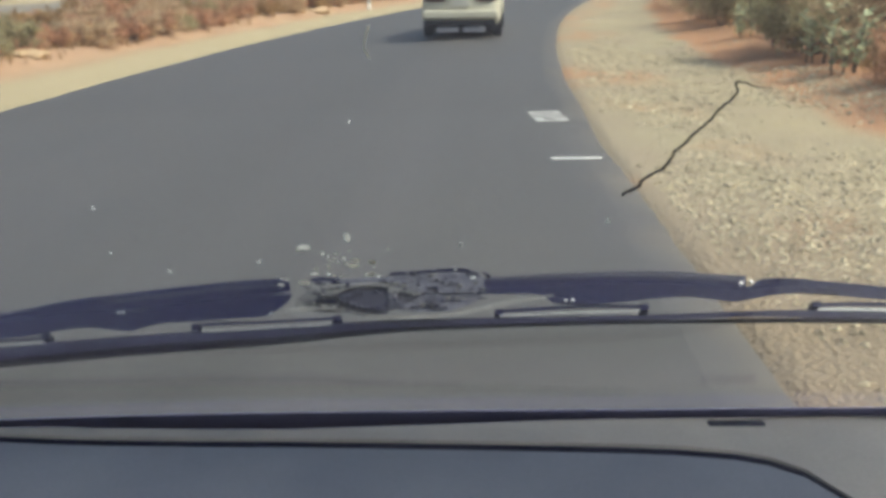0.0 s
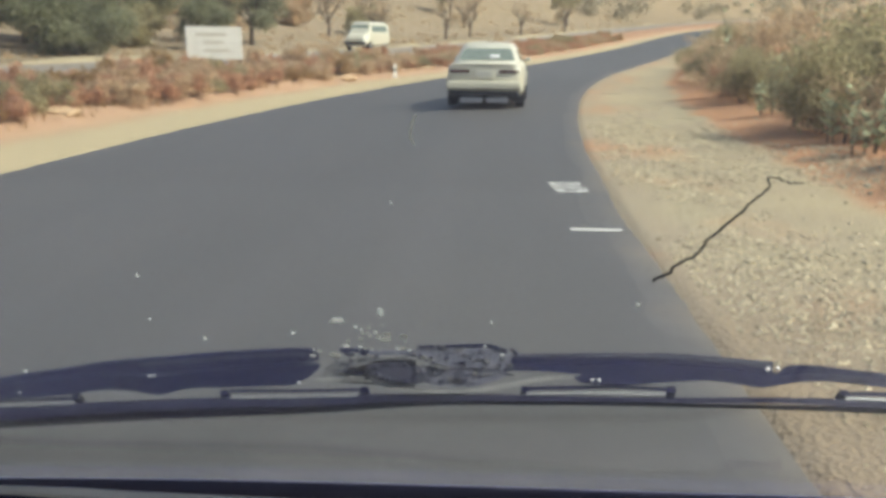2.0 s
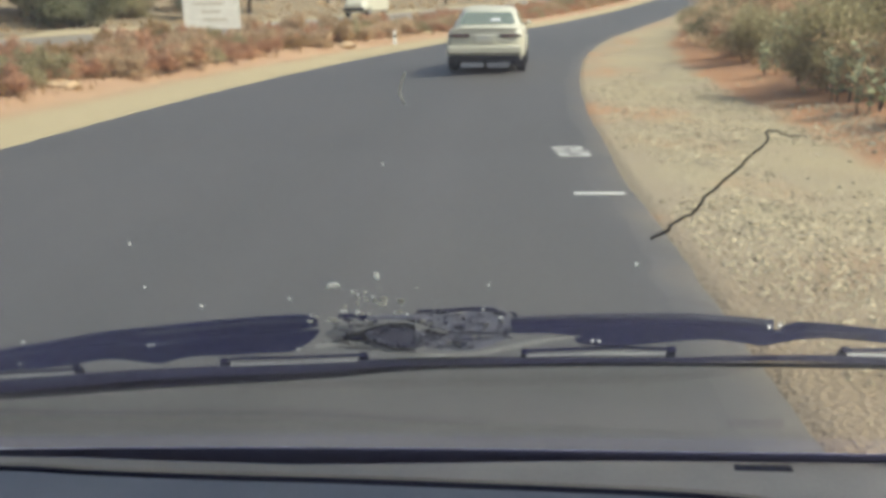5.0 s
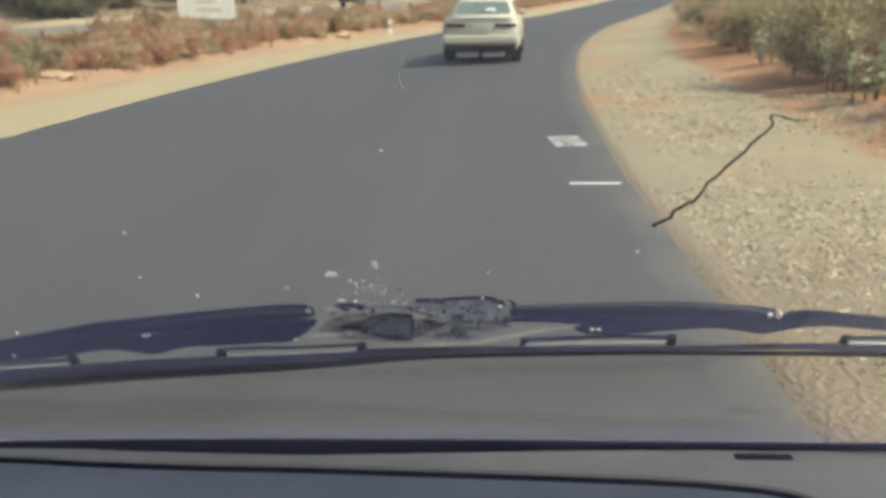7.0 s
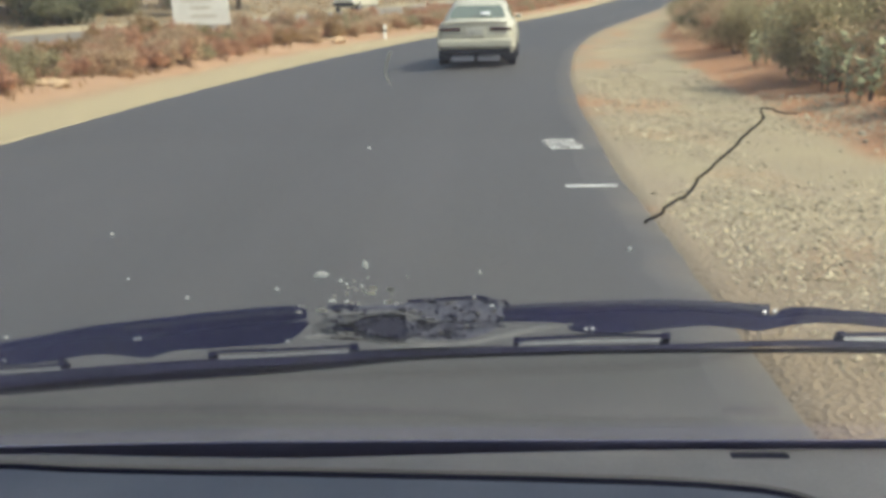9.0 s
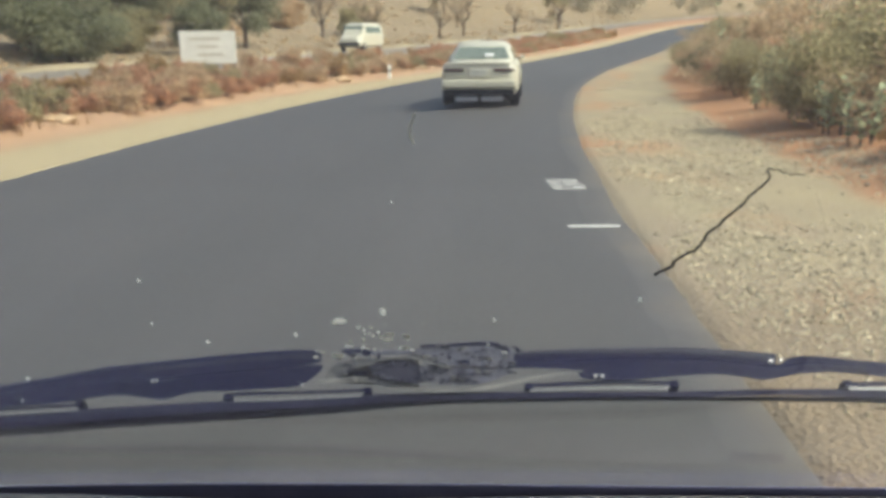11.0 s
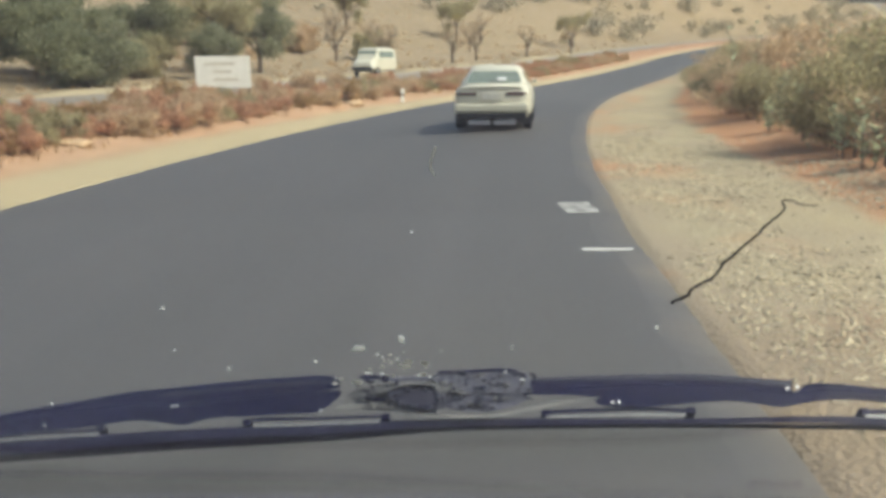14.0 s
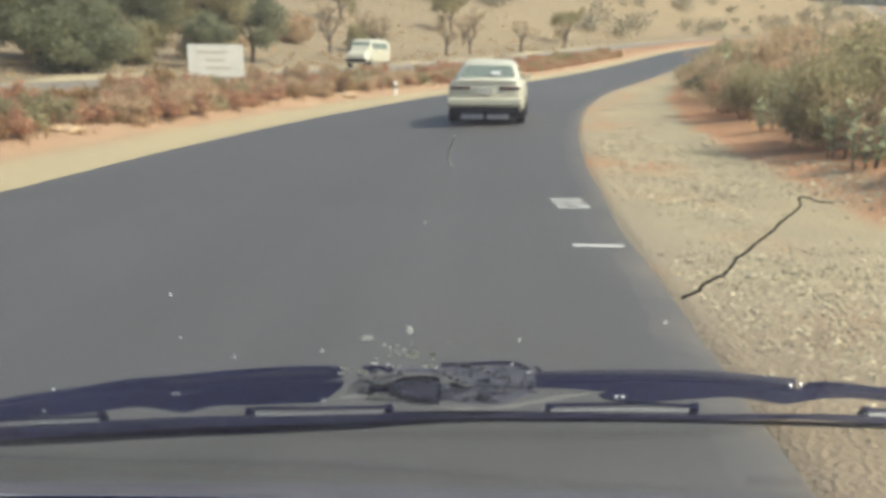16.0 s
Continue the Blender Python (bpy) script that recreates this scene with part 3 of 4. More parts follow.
    tree_kinds[k].matrix_world = plant(None, lat, y, k, 1.0)
for kind, lat, y, s in ((1, -50, 70, 1.1), (0, -30.5, 66, 1.0), (1, -56, 78, 1.2), (0, -62, 84, 1.2), (3, -46, 90, 1.1), (3, -38, 104, 1.1), (3, -28, 112, 1.0), (3, -50, 120, 1.2),
                        (3, -22, 140, 1.1), (2, -64, 130, 1.3), (3, -40, 150, 1.3), (2, -30, 170, 1.2), (1, -27.5, 55, 0.75),
                        (0, -31, 46, 0.95), (1, -35, 50, 1.0), (2, -31, 62, 1.1), (3, -26, 78, 1.0), (3, -33, 84, 1.1), (3, -27, 100, 1.0), (3, -24.5, 124, 1.1), (3, -36, 134, 1.2), (2, -44, 150, 1.3), (2, -58, 140, 1.3), (2, -70, 120, 1.3),
                        (2, 26, 88, 1.1), (3, 16, 60, 0.9), (2, 34, 120, 1.2), (3, 48, 140, 1.2)):
    copy_thing(tree_kinds[kind], plant(None, lat, y, rng.uniform(0, 6.28), s))


THICKET = "thickets beyond the opposite road"
thicket_kinds = [
    make_shrub("thicket", 51, 4.6, 3.4, LEAF_GREEN, 11000, 0.12, "dense green thicket reaching down to the grass", THICKET, 10),
    make_shrub("thicket", 52, 4.0, 3.6, LEAF_OLIVE, 10000, 0.12, "dusty olive thicket in the dry grass", THICKET, 10),
    make_shrub("thicket", 53, 3.4, 3.2, LEAF_BROWN, 8000, 0.11, "leafless-looking brown thicket in the dry grass", THICKET, 11),
]
for k, ob in enumerate(thicket_kinds):
    ob.matrix_world = plant(ob, -27 - 4 * k, 44 + 4 * k, k, 1.0)
for k in range(20):
    y = 38 + 62 * (k / 20) + rng.uniform(-2, 2)
    lat = -25.5 - 24 * rng.random() ** 1.3 - (6 if y > 75 else 0)
    if y > 62 and lat > -34:
        continue
    kind = thicket_kinds[rng.choice(3, p=[0.25, 0.4, 0.35] if y < 62 else [0.1, 0.4, 0.5])]
    copy_thing(kind, plant(None, lat, y, rng.uniform(0, 6.28), rng.uniform(0.7, 1.15)))


def far_woods():
    """The distant tree line: clumps of leaves over the hill, too many to count."""
    r = np.random.default_rng(5)
    centres, radii = [], []
    for k in range(900):
        y = 150 + 330 * r.random() ** 0.8
        lat = r.uniform(-260, 220)
        if abs(lat + 5) < 24:
            continue
        h = r.uniform(1.2, 4.6)
        centres.append((lat + bend(y), y, land(lat, y) + h * 0.6)); radii.append(h)
    return leaf_cloud(r, centres, radii, 90000, 0.50, 0.75)


v, f = far_woods()
tagged(raw_part("far_woods", v, f, FAR_LEAF), "hazy dry woodland along the horizon", "woods", kind="stuff")


def hill_brush():
    """Low dry brush strewn over the grassland beyond the opposite road."""
    r = np.random.default_rng(35)
    centres, radii = [], []
    for k in range(1500):
        y = 22 + 190 * r.random() ** 1.2
        lat = -23.5 - 90 * r.random() ** 1.3
        if noise.noise((lat * 0.06, y * 0.05, 3)) < r.uniform(-0.5, 0.3):
            continue
        h = r.uniform(0.12, 0.5)
        centres.append((lat + bend(y), y, land(lat, y) + h * 0.5)); radii.append(h)
    v, f = leaf_cloud(r, centres, radii, 42000, 0.085, 0.7)
    return v, f


v, f = hill_brush()
tagged(raw_part("hill_brush", v, f, LEAF_BROWN), "low dry brush strewn over the grassland", "brush", kind="stuff")


def tussocks():
    """Dry grass blades over the verges and the field."""
    r = np.random.default_rng(6)
    verts, faces = [], []
    for k in range(5200):
        side = r.random()
        y = 5 + 85 * r.random() ** 1.4
        lat = r.uniform(4.8, 12) if side < 0.3 else -r.uniform(9.7, 13.4) if side < 0.65 else -r.uniform(22.5, 60)
        x, z = lat + bend(y), land(lat, y) - 0.02
        for b in range(5):
            a, h = r.uniform(0, 6.28), r.uniform(0.12, 0.42)
            dx, dy = math.cos(a), math.sin(a)
            px, py = x + r.uniform(-0.12, 0.12), y + r.uniform(-0.12, 0.12)
            n0 = len(verts)
            verts += [(px - dy * 0.012, py + dx * 0.012, z), (px + dy * 0.012, py - dx * 0.012, z), (px + dx * h * 0.45, py + dy * h * 0.45, z + h)]
            faces.append((n0, n0 + 1, n0 + 2))
    return verts, faces


v, f = tussocks()
tagged(raw_part("dry_grass", v, f, GRASS), "straw-coloured dry grass on the verges", "grass", kind="stuff")


# ---- gravel and stones ----
def stone_shape(seed):
    r = np.random.default_rng(seed)
    bm = bmesh.new()
    bmesh.ops.create_icosphere(bm, subdivisions=1, radius=1)
    for q in bm.verts:
        q.co *= 0.75 + 0.5 * r.random()
        q.co.z *= 0.6
    return bm


def gravel():
    """Angular chips of many sizes, dense in patches and thin towards the asphalt."""
    r = np.random.default_rng(9)
    count = 110000
    y = -3.0 + 32 * r.random(count) ** 1.35
    lat = 1.36 + 3.4 * r.random(count) ** 0.95
    thick = np.array([1.3 * noise.noise((p * 0.8, q * 0.45, 7)) + 0.5 * noise.noise((p * 2.3, q * 1.6, 3)) for p, q in zip(lat, y)])
    fade = np.clip((lat - 3.3) / 1.2, 0, 1) + 0.4 * np.clip((4.5 - y) / 2.5, 0, 1) + np.clip((y - 13) / 12, 0, 1)
    keep = thick > r.uniform(-0.35, 0.45, count) - 0.16 * (np.minimum(lat, 3.3) - 2.1) + 0.9 * fade
    y, lat = y[keep], lat[keep]
    n = len(y)
    size = (0.005 + 0.020 * r.random(n) ** 2.3) * (0.8 + 0.02 * y)
    base = np.array([(1, 0, 0), (0, 1, 0), (-1, 0, 0), (0, -1, 0), (0, 0, 0.75), (0, 0, -0.6)], float)
    faces = np.array([(0, 1, 4), (1, 2, 4), (2, 3, 4), (3, 0, 4), (1, 0, 5), (2, 1, 5), (3, 2, 5), (0, 3, 5)])
    verts = base[None] * r.uniform(0.55, 1.35, (n, 6, 1)) + r.normal(size=(n, 6, 3)) * 0.14
    a = r.uniform(0, math.tau, n)
    c, d = np.cos(a)[:, None], np.sin(a)[:, None]
    verts = np.stack([(verts[..., 0] * c - verts[..., 1] * d) * 1.25, verts[..., 0] * d + verts[..., 1] * c, verts[..., 2]], 2) * size[:, None, None]
    place = np.array([(p + bend(q), q, land(p, q)) for p, q in zip(lat, y)])
    place[:, 2] += size * 0.2
    return (verts + place[:, None]).reshape(-1, 3).tolist(), (faces[None] + 6 * np.arange(n)[:, None, None]).reshape(-1, 3).tolist()


v, f = gravel()
tagged(raw_part("gravel", v, f, STONE), "pale loose gravel on the road shoulder", "gravel", kind="stuff")


# ---- the cream saloon ahead ----
def loft(rings, bm=None, caps=True):
    bm = bm or bmesh.new()
    made = [[bm.verts.new(p) for p in ring] for ring in rings]
    n = len(made[0])
    for a, b in zip(made, made[1:]):
        for k in range(n):
            bm.faces.new((a[k], a[(k + 1) % n], b[(k + 1) % n], b[k]))
    if caps:
        bm.faces.new(made[0][::-1])
        bm.faces.new(made[-1])
    bmesh.ops.recalc_face_normals(bm, faces=bm.faces)
    return bm


def hull_ring(y, w, low, top, shoulder):
    """A car's cross-section: sill, bulging flank, shoulder and crowned top."""
    half = [(w * 0.80, low), (w * 0.95, low + 0.05), (w, low + 0.18), (w, top - 0.26), (w * 0.985, top - 0.12), (w * shoulder, top - 0.02), (w * shoulder * 0.6, top + 0.012)]
    return [(x, y, z) for x, z in half] + [(-x, y, z) for x, z in half[::-1]]


def wheel(parent, x, y):
    side = 1 if x > 0 else -1
    m = Matrix.Translation((x, y, 0.31)) @ Matrix.Rotation(math.pi / 2, 4, "Y")
    bm = bmesh.new()
    profile = [(0.20, -0.09), (0.27, -0.097), (0.305, -0.085), (0.31, -0.05), (0.31, 0.05), (0.305, 0.085), (0.27, 0.097), (0.20, 0.09)]
    rings = [[m @ Vector((r * math.cos(q * math.tau / 28), r * math.sin(q * math.tau / 28), d)) for q in range(28)] for r, d in profile]
    loft(rings + [rings[0]], bm, caps=False)
    w = part("wheel", bm, TYRE, parent, "black rubber tyre")
    rim = cyl(0.20, 0.12, m, 24)
    for k in range(8):
        a = k * math.tau / 8
        cyl(0.022, 0.02, m @ Matrix.Translation((0.12 * math.cos(a), 0.12 * math.sin(a), side * 0.062)), 8, rim)
    part("rim", rim, RIM, w)


def saloon():
    car = thing("saloon_car", "cream white saloon with dark tail lamps driving ahead", "car")
    rings = [hull_ring(0.00, 0.74, 0.40, 0.93, 0.86), hull_ring(0.05, 0.80, 0.34, 0.955, 0.90), hull_ring(0.25, 0.845, 0.26, 0.965, 0.92), hull_ring(0.9, 0.86, 0.20, 0.965, 0.93),
             hull_ring(2.2, 0.865, 0.18, 0.96, 0.94), hull_ring(3.3, 0.855, 0.20, 0.93, 0.93), hull_ring(4.2, 0.82, 0.24, 0.80, 0.90), hull_ring(4.5, 0.74, 0.32, 0.70, 0.85), hull_ring(4.58, 0.66, 0.38, 0.62, 0.8)]
    body = loft(rings)
    part("body", body, CAR_WHITE, car, smooth=True)
    house = []
    for z, y0, y1, w in ((0.93, 0.62, 3.35, 0.775), (1.00, 0.72, 3.22, 0.765), (1.25, 1.13, 2.75, 0.640), (1.34, 1.30, 2.55, 0.590), (1.385, 1.48, 2.40, 0.51), (1.405, 1.72, 2.20, 0.35)):
        c = 0.12
        house.append([(w - c, y0, z), (w, y0 + c * 1.6, z), (w, y1 - c * 1.6, z), (w - c, y1, z), (c - w, y1, z), (-w, y1 - c * 1.6, z), (-w, y0 + c * 1.6, z), (c - w, y0, z)])
    bm = loft(house)
    part("roof", bm, CAR_WHITE, car, smooth=True)

    def pane(name, corners, out):
        b = bmesh.new()
        lo = [b.verts.new(c) for c in corners]
        hi = [b.verts.new(Vector(c) + Vector(out) * 0.008) for c in corners]
        b.faces.new(hi)
        for k in range(4):
            b.faces.new((lo[k], lo[(k + 1) % 4], hi[(k + 1) % 4], hi[k]))
        bmesh.ops.recalc_face_normals(b, faces=b.faces)
        return part(name, b, CAR_GLASS, car, "dark reflecting glass")

    rear = bmesh.new()
    ring = [(-0.60, 0.745, 1.005), (0.60, 0.745, 1.005), (0.635, 0.80, 1.04), (0.555, 1.07, 1.215), (0.495, 1.15, 1.26), (-0.495, 1.15, 1.26), (-0.555, 1.07, 1.215), (-0.635, 0.80, 1.04)]
    loft([[Vector(q) - Vector((0, -0.3, 0.4)) * 0.05 for q in ring], [Vector(q) + Vector((0, -0.5, 0.85)) * 0.016 for q in ring]], rear)
    part("rear_window", rear, CAR_GLASS, car, "greenish reflecting rear glass")
    pane("windscreen", [(-0.62, 3.205, 1.01), (0.62, 3.205, 1.01), (0.52, 2.77, 1.245), (-0.52, 2.77, 1.245)], (0, 0.5, 0.85))
    for s in (1, -1):
        pane("side_window", [(s * 0.768, 0.98, 1.0), (s * 0.768, 1.98, 1.0), (s * 0.644, 1.98, 1.24), (s * 0.644, 1.38, 1.24)], (s, 0, 0.3))
        pane("side_window", [(s * 0.768, 2.04, 1.0), (s * 0.768, 2.95, 1.0), (s * 0.644, 2.52, 1.24), (s * 0.644, 2.04, 1.24)], (s, 0, 0.3))
        lamp_bm = block((0.40, 0.05, 0.070), (s * 0.53, -0.005, 0.805), 0.015)
        tail = part("tail_lamp", lamp_bm, TAIL_RED, car, "dark red tail lamp")
        part("indicator", block((0.09, 0.05, 0.060), (s * 0.745, 0.03, 0.800), 0.02), TAIL_RED, tail)
        mirror = part("door_mirror", block((0.13, 0.09, 0.10), (s * 0.90, 2.95, 1.00), 0.03), CAR_WHITE, car)
        part("mirror_arm", block((0.12, 0.05, 0.04), (s * 0.84, 2.97, 0.97), 0.01), CAR_DARK, mirror)
        for y in (0.95, 3.62):
            wheel(car, s * 0.765, y)
            arch = bmesh.new()
            tube([(s * 0.862, y + 0.36 * math.cos(a), 0.31 + 0.36 * math.sin(a)) for a in np.linspace(0.1, math.pi - 0.1, 14)], 0.016, 6, arch)
            part("wheel_arch", arch, CAR_WHITE, car)
            part("wheel_well", cyl(0.34, 0.10, Matrix.Translation((s * 0.83, y, 0.33)) @ Matrix.Rotation(math.pi / 2, 4, "Y"), 24), CAR_DARK, car)
        for y in (1.18, 2.02, 2.98):
            part("door_seam", block((0.004, 0.010, 0.52), (s * 0.8665, y, 0.62), 0.001, 1), CAR_DARK, car)
        part("door_handle", block((0.02, 0.16, 0.03), (s * 0.868, 1.9, 0.78), 0.008), CAR_WHITE, car)
        part("mud_flap", block((0.20, 0.012, 0.20), (s * 0.72, 0.60, 0.22), 0.004), CAR_DARK, car)
    # bumper, dark lower valance, plate recess, boot lid edge
    bumper = part("bumper", block((1.66, 0.20, 0.20), (0, 0.0, 0.50), 0.06, 3), CAR_WHITE, car)
    part("bumper_strip", block((1.60, 0.012, 0.016), (0, -0.099, 0.445), 0.004), CAR_DARK, bumper)
    part("valance", block((1.56, 0.16, 0.16), (0, 0.06, 0.345), 0.04), CAR_DARK, car, "black plastic lower valance")
    part("undertray", block((1.30, 3.6, 0.06), (0, 2.2, 0.20), 0.02), CAR_DARK, car)
    for x in (-0.29, 0.29):
        part("silencer", block((0.50, 0.26, 0.11), (x, 0.22, 0.185), 0.03), SILVER, car, "dull silver silencer box")
    part("exhaust", cyl(0.028, 0.22, Matrix.Translation((0.45, 0.02, 0.24)) @ Matrix.Rotation(math.pi / 2, 4, "X"), 14), SILVER, car)
    part("trim_panel", block((0.46, 0.03, 0.19), (0, -0.004, 0.745), 0.012), CAR_WHITE, car)
    plate = part("number_plate", block((0.36, 0.014, 0.150), (0, -0.03, 0.745), 0.004), PLATE, car)
    for k in range(4):
        for z in (0.775, 0.715):
            part("plate_bar", block((0.040, 0.004, 0.040), (-0.115 + 0.077 * k, -0.038, z), 0.001, 1), PLATE_BAR, plate)
    lid = bmesh.new()
    tube([(-0.72, 0.015, 0.90), (-0.70, -0.012, 0.945), (0, -0.02, 0.955), (0.70, -0.012, 0.945), (0.72, 0.015, 0.90)], 0.016, 8, lid)
    part("boot_lip", lid, CAR_WHITE, car)
    part("high_brake_lamp", block((0.26, 0.06, 0.04), (0, 0.80, 1.03), 0.01), TAIL_RED, car)
    part("paper", block((0.22, 0.04, 0.10), (0.18, 0.83, 1.10), 0.02, turn=Matrix.Rotation(-1.0, 4, "X")), PAPER, car, "white paper on the rear shelf")
    part("aerial", tube([(-0.55, 1.5, 1.35), (-0.56, 1.1, 1.5)], 0.004, 5), CAR_DARK, car)
    return car


car = saloon()
car.matrix_world = pose(-0.14, 18.6, rise(18.6) + 0.001, -0.23, 0, -3.5) @ Matrix.Diagonal((0.97, 1, 1, 1))


# ---- the white van on the opposite carriageway, and the board ----
def far_van():
    van = thing("white_van", "small white van on the opposite carriageway", "van")
    rings = []
    for y, w, low, top in ((0, 0.80, 0.45, 1.55), (0.12, 0.84, 0.32, 1.80), (0.6, 0.85, 0.25, 1.88), (2.6, 0.85, 0.25, 1.88), (3.2, 0.84, 0.25, 1.80), (3.75, 0.82, 0.28, 1.15), (4.2, 0.76, 0.35, 0.90), (4.3, 0.70, 0.42, 0.75)):
        rings.append([(w * 0.8, y, low), (w, y, low + 0.15), (w, y, low + (top - low) * 0.5), (w * 0.86, y, top - 0.1), (w * 0.7, y, top),
                      (-w * 0.7, y, top), (-w * 0.86, y, top - 0.1), (-w, y, low + (top - low) * 0.5), (-w, y, low + 0.15), (-w * 0.8, y, low)])
    part("body", loft(rings), CAR_WHITE, van)
    part("windscreen", block((1.30, 0.03, 0.62), (0, 3.50, 1.42), 0.02, turn=Matrix.Rotation(radians(38), 4, "X")), CAR_GLASS, van)
    part("rear_window", block((1.2, 0.03, 0.5), (0, 0.07, 1.42), 0.02, turn=Matrix.Rotation(radians(-14), 4, "X")), CAR_GLASS, van)
    for s in (1, -1):
        part("side_window", block((0.02, 2.6, 0.42), (s * 0.80, 1.9, 1.42), 0.01, turn=Matrix.Rotation(-s * 0.2, 4, "Y")), CAR_GLASS, van)
        part("headlamp", block((0.26, 0.08, 0.14), (s * 0.55, 4.22, 0.72), 0.03), SILVER, van)
        for y in (0.8, 3.5):
            wheel(van, s * 0.75, y)
    part("bumper", block((1.5, 0.16, 0.2), (0, 4.26, 0.48), 0.05), CAR_DARK, van)
    return van


van = far_van()
van.matrix_world = pose(-19.0 + bend(62), 62.0, rise(62) + camber(EDGE_LEFT) + 0.725, 0.4, 0, 180 - 15)


def board():
    b = thing("roadside_board", "blank white board on two posts in the scrub", "board")
    panel = part("panel", block((2.0, 0.05, 1.15), (0, 0, 1.15), 0.012), BOARD, b)
    for x in (-0.9, 0.9):
        part("post", tube([(x, 0.06, -0.3), (x, 0.06, 1.85)], 0.035, 8), BARK, b)
    for k, w in enumerate((1.1, 0.7, 0.9)):
        part("faded_bar", block((w, 0.006, 0.10), (-0.1 + 0.1 * k, -0.028, 1.45 - 0.28 * k), 0.002, 1), FADED, panel)
    return b


sign = board()
sign.matrix_world = pose(-12.6 + bend(31), 31, land(-12.6, 31) - 0.1, 0, 0, 6)


def marker_post():
    """A stubby white-painted kilometre post with a rounded head and a dark band."""
    post = thing("marker_post", "small white-painted concrete marker post on the verge", "post")
    bm = bmesh.new()
    rings = []
    for z, w in ((-0.2, 0.085), (0.50, 0.08), (0.58, 0.074), (0.63, 0.055), (0.65, 0.02)):
        rings.append([(w * sx, 0.6 * w * sy, z) for sx, sy in ((1, 0.7), (0.8, 1), (-0.8, 1), (-1, 0.7), (-1, -0.7), (-0.8, -1), (0.8, -1), (1, -0.7))])
    loft(rings, bm)
    part("shaft", bm, BOARD, post)
    part("band", block((0.172, 0.108, 0.09), (0, 0, 0.36), 0.008), CAR_DARK, post, "dark painted band")
    return post


post = marker_post()
post.matrix_world = pose(-9.2 + bend(40), 40, land(-9.2, 40), 0, 0, 12)


def sand_lumps():
    """Low lumps of pale dug earth along the edge of the median."""
    r = np.random.default_rng(44)
    first = None
    for k in range(9):
        y, lat = 9 + 42 * (k / 9) + r.uniform(-1, 1), -r.uniform(9.5, 11.0)
        if first is None:
            bm = bmesh.new()
            bmesh.ops.create_icosphere(bm, subdivisions=4, radius=1)
            for q in bm.verts:
                q.co *= 1 + 0.35 * noise.noise(q.co * 1.6) + 0.14 * noise.noise(q.co * 5)
                q.co.z *= 0.42
            first = mesh_object("earth_lump", bm, EARTH, True)
            tagged(first, "lump of pale dug earth on the median's edge", "earth lump", "earth lumps along the median")
            ob = first
        else:
            ob = copy_thing(first, Matrix.Identity(4))
        s = r.uniform(0.2, 0.42)
        ob.matrix_world = plant(None, lat, y, r.uniform(0, 6.28), 1, 0.02) @ Matrix.Diagonal((s * 1.5, s, s, 1))


sand_lumps()


# ---- the windscreen ----
RAKE = math.atan(1.2)
UP, OUT = Vector((0, -math.cos(RAKE), math.sin(RAKE))), Vector((0, math.sin(RAKE), math.cos(RAKE)))
FOOT = Vector((0, 0.417, 1.365))
SEAT = Vector((0, 0, 1.549))   # about where the eye is; small things on the pane are set out by how they line up with it from there


def on_glass(u, v, n=0.0):
    """A point u across, v up the pane and n out of it."""
    return FOOT + Vector((u, 0, 0)) + UP * v + OUT * n


def behind(u, v, n):
    """The point n out of the pane (n < 0: inside) that lines up with (u, v) of the pane from the seat."""
    way = on_glass(u, v) - SEAT
    return SEAT + way * (1 + n / way.dot(OUT))


GLASS_POSE = Matrix(((1, 0, 0, FOOT.x), (0, UP.y, -OUT.y, FOOT.y), (0, UP.z, -OUT.z, FOOT.z), (0, 0, 0, 1)))
screen = thing("windscreen", "raked van windscreen, cracked and specked with dirt", "windscreen")
pane = part("pane", block((1.56, 0.72, 0.004), (0, 0.19, 0.002)), GLASS, screen, "clear cracked safety glass")
pane.data.transform(GLASS_POSE)

crack_points = [(0.0711, 0.1097), (0.0768, 0.1155), (0.0780, 0.1205), (0.0851, 0.1290), (0.0872, 0.1385), (0.0946, 0.1540), (0.0977, 0.1625), (0.1013, 0.1708), (0.1002, 0.1761), (0.1014, 0.1773), (0.1087, 0.1745), (0.1130, 0.1738)]
crack_path = [behind(u + noise.noise((u * 420, v * 300, 0)) * 0.0010, v + noise.noise((u * 420, v * 300, 5)) * 0.0014, -0.0046) for u, v in smooth_path(crack_points, 5)]
part("crack", tube(crack_path, [0.00070 - 0.00052 * k / len(crack_path) for k in range(len(crack_path))], 5), CRACK, screen, "thin dark jagged crack")


def speck(u, v, w, h, seed):
    r = np.random.default_rng(seed)
    bm = bmesh.new()
    bmesh.ops.create_icosphere(bm, subdivisions=2, radius=1)
    for q in bm.verts:
        q.co *= 0.8 + 0.35 * r.random()
    bm.transform(GLASS_POSE @ Matrix.Translation((u, v + 0.0005, -0.0003)) @ Matrix.Diagonal((w, h, 0.0005, 1)))
    return part("speck", bm, SPECK_AND_HIGHLIGHT, screen, "whitish speck: dried, and at the joint a painted highlight")


for k, (u, v, w, h) in enumerate(((-0.0679, 0.0721, 0.0033, 0.0022), (-0.0472, 0.0802, 0.0013, 0.0034), (-0.1358, 0.0516, 0.0009, 0.0022), (0.0673, 0.0920, 0.0012, 0.0020), (-0.0601, 0.0664, 0.0011, 0.0014),
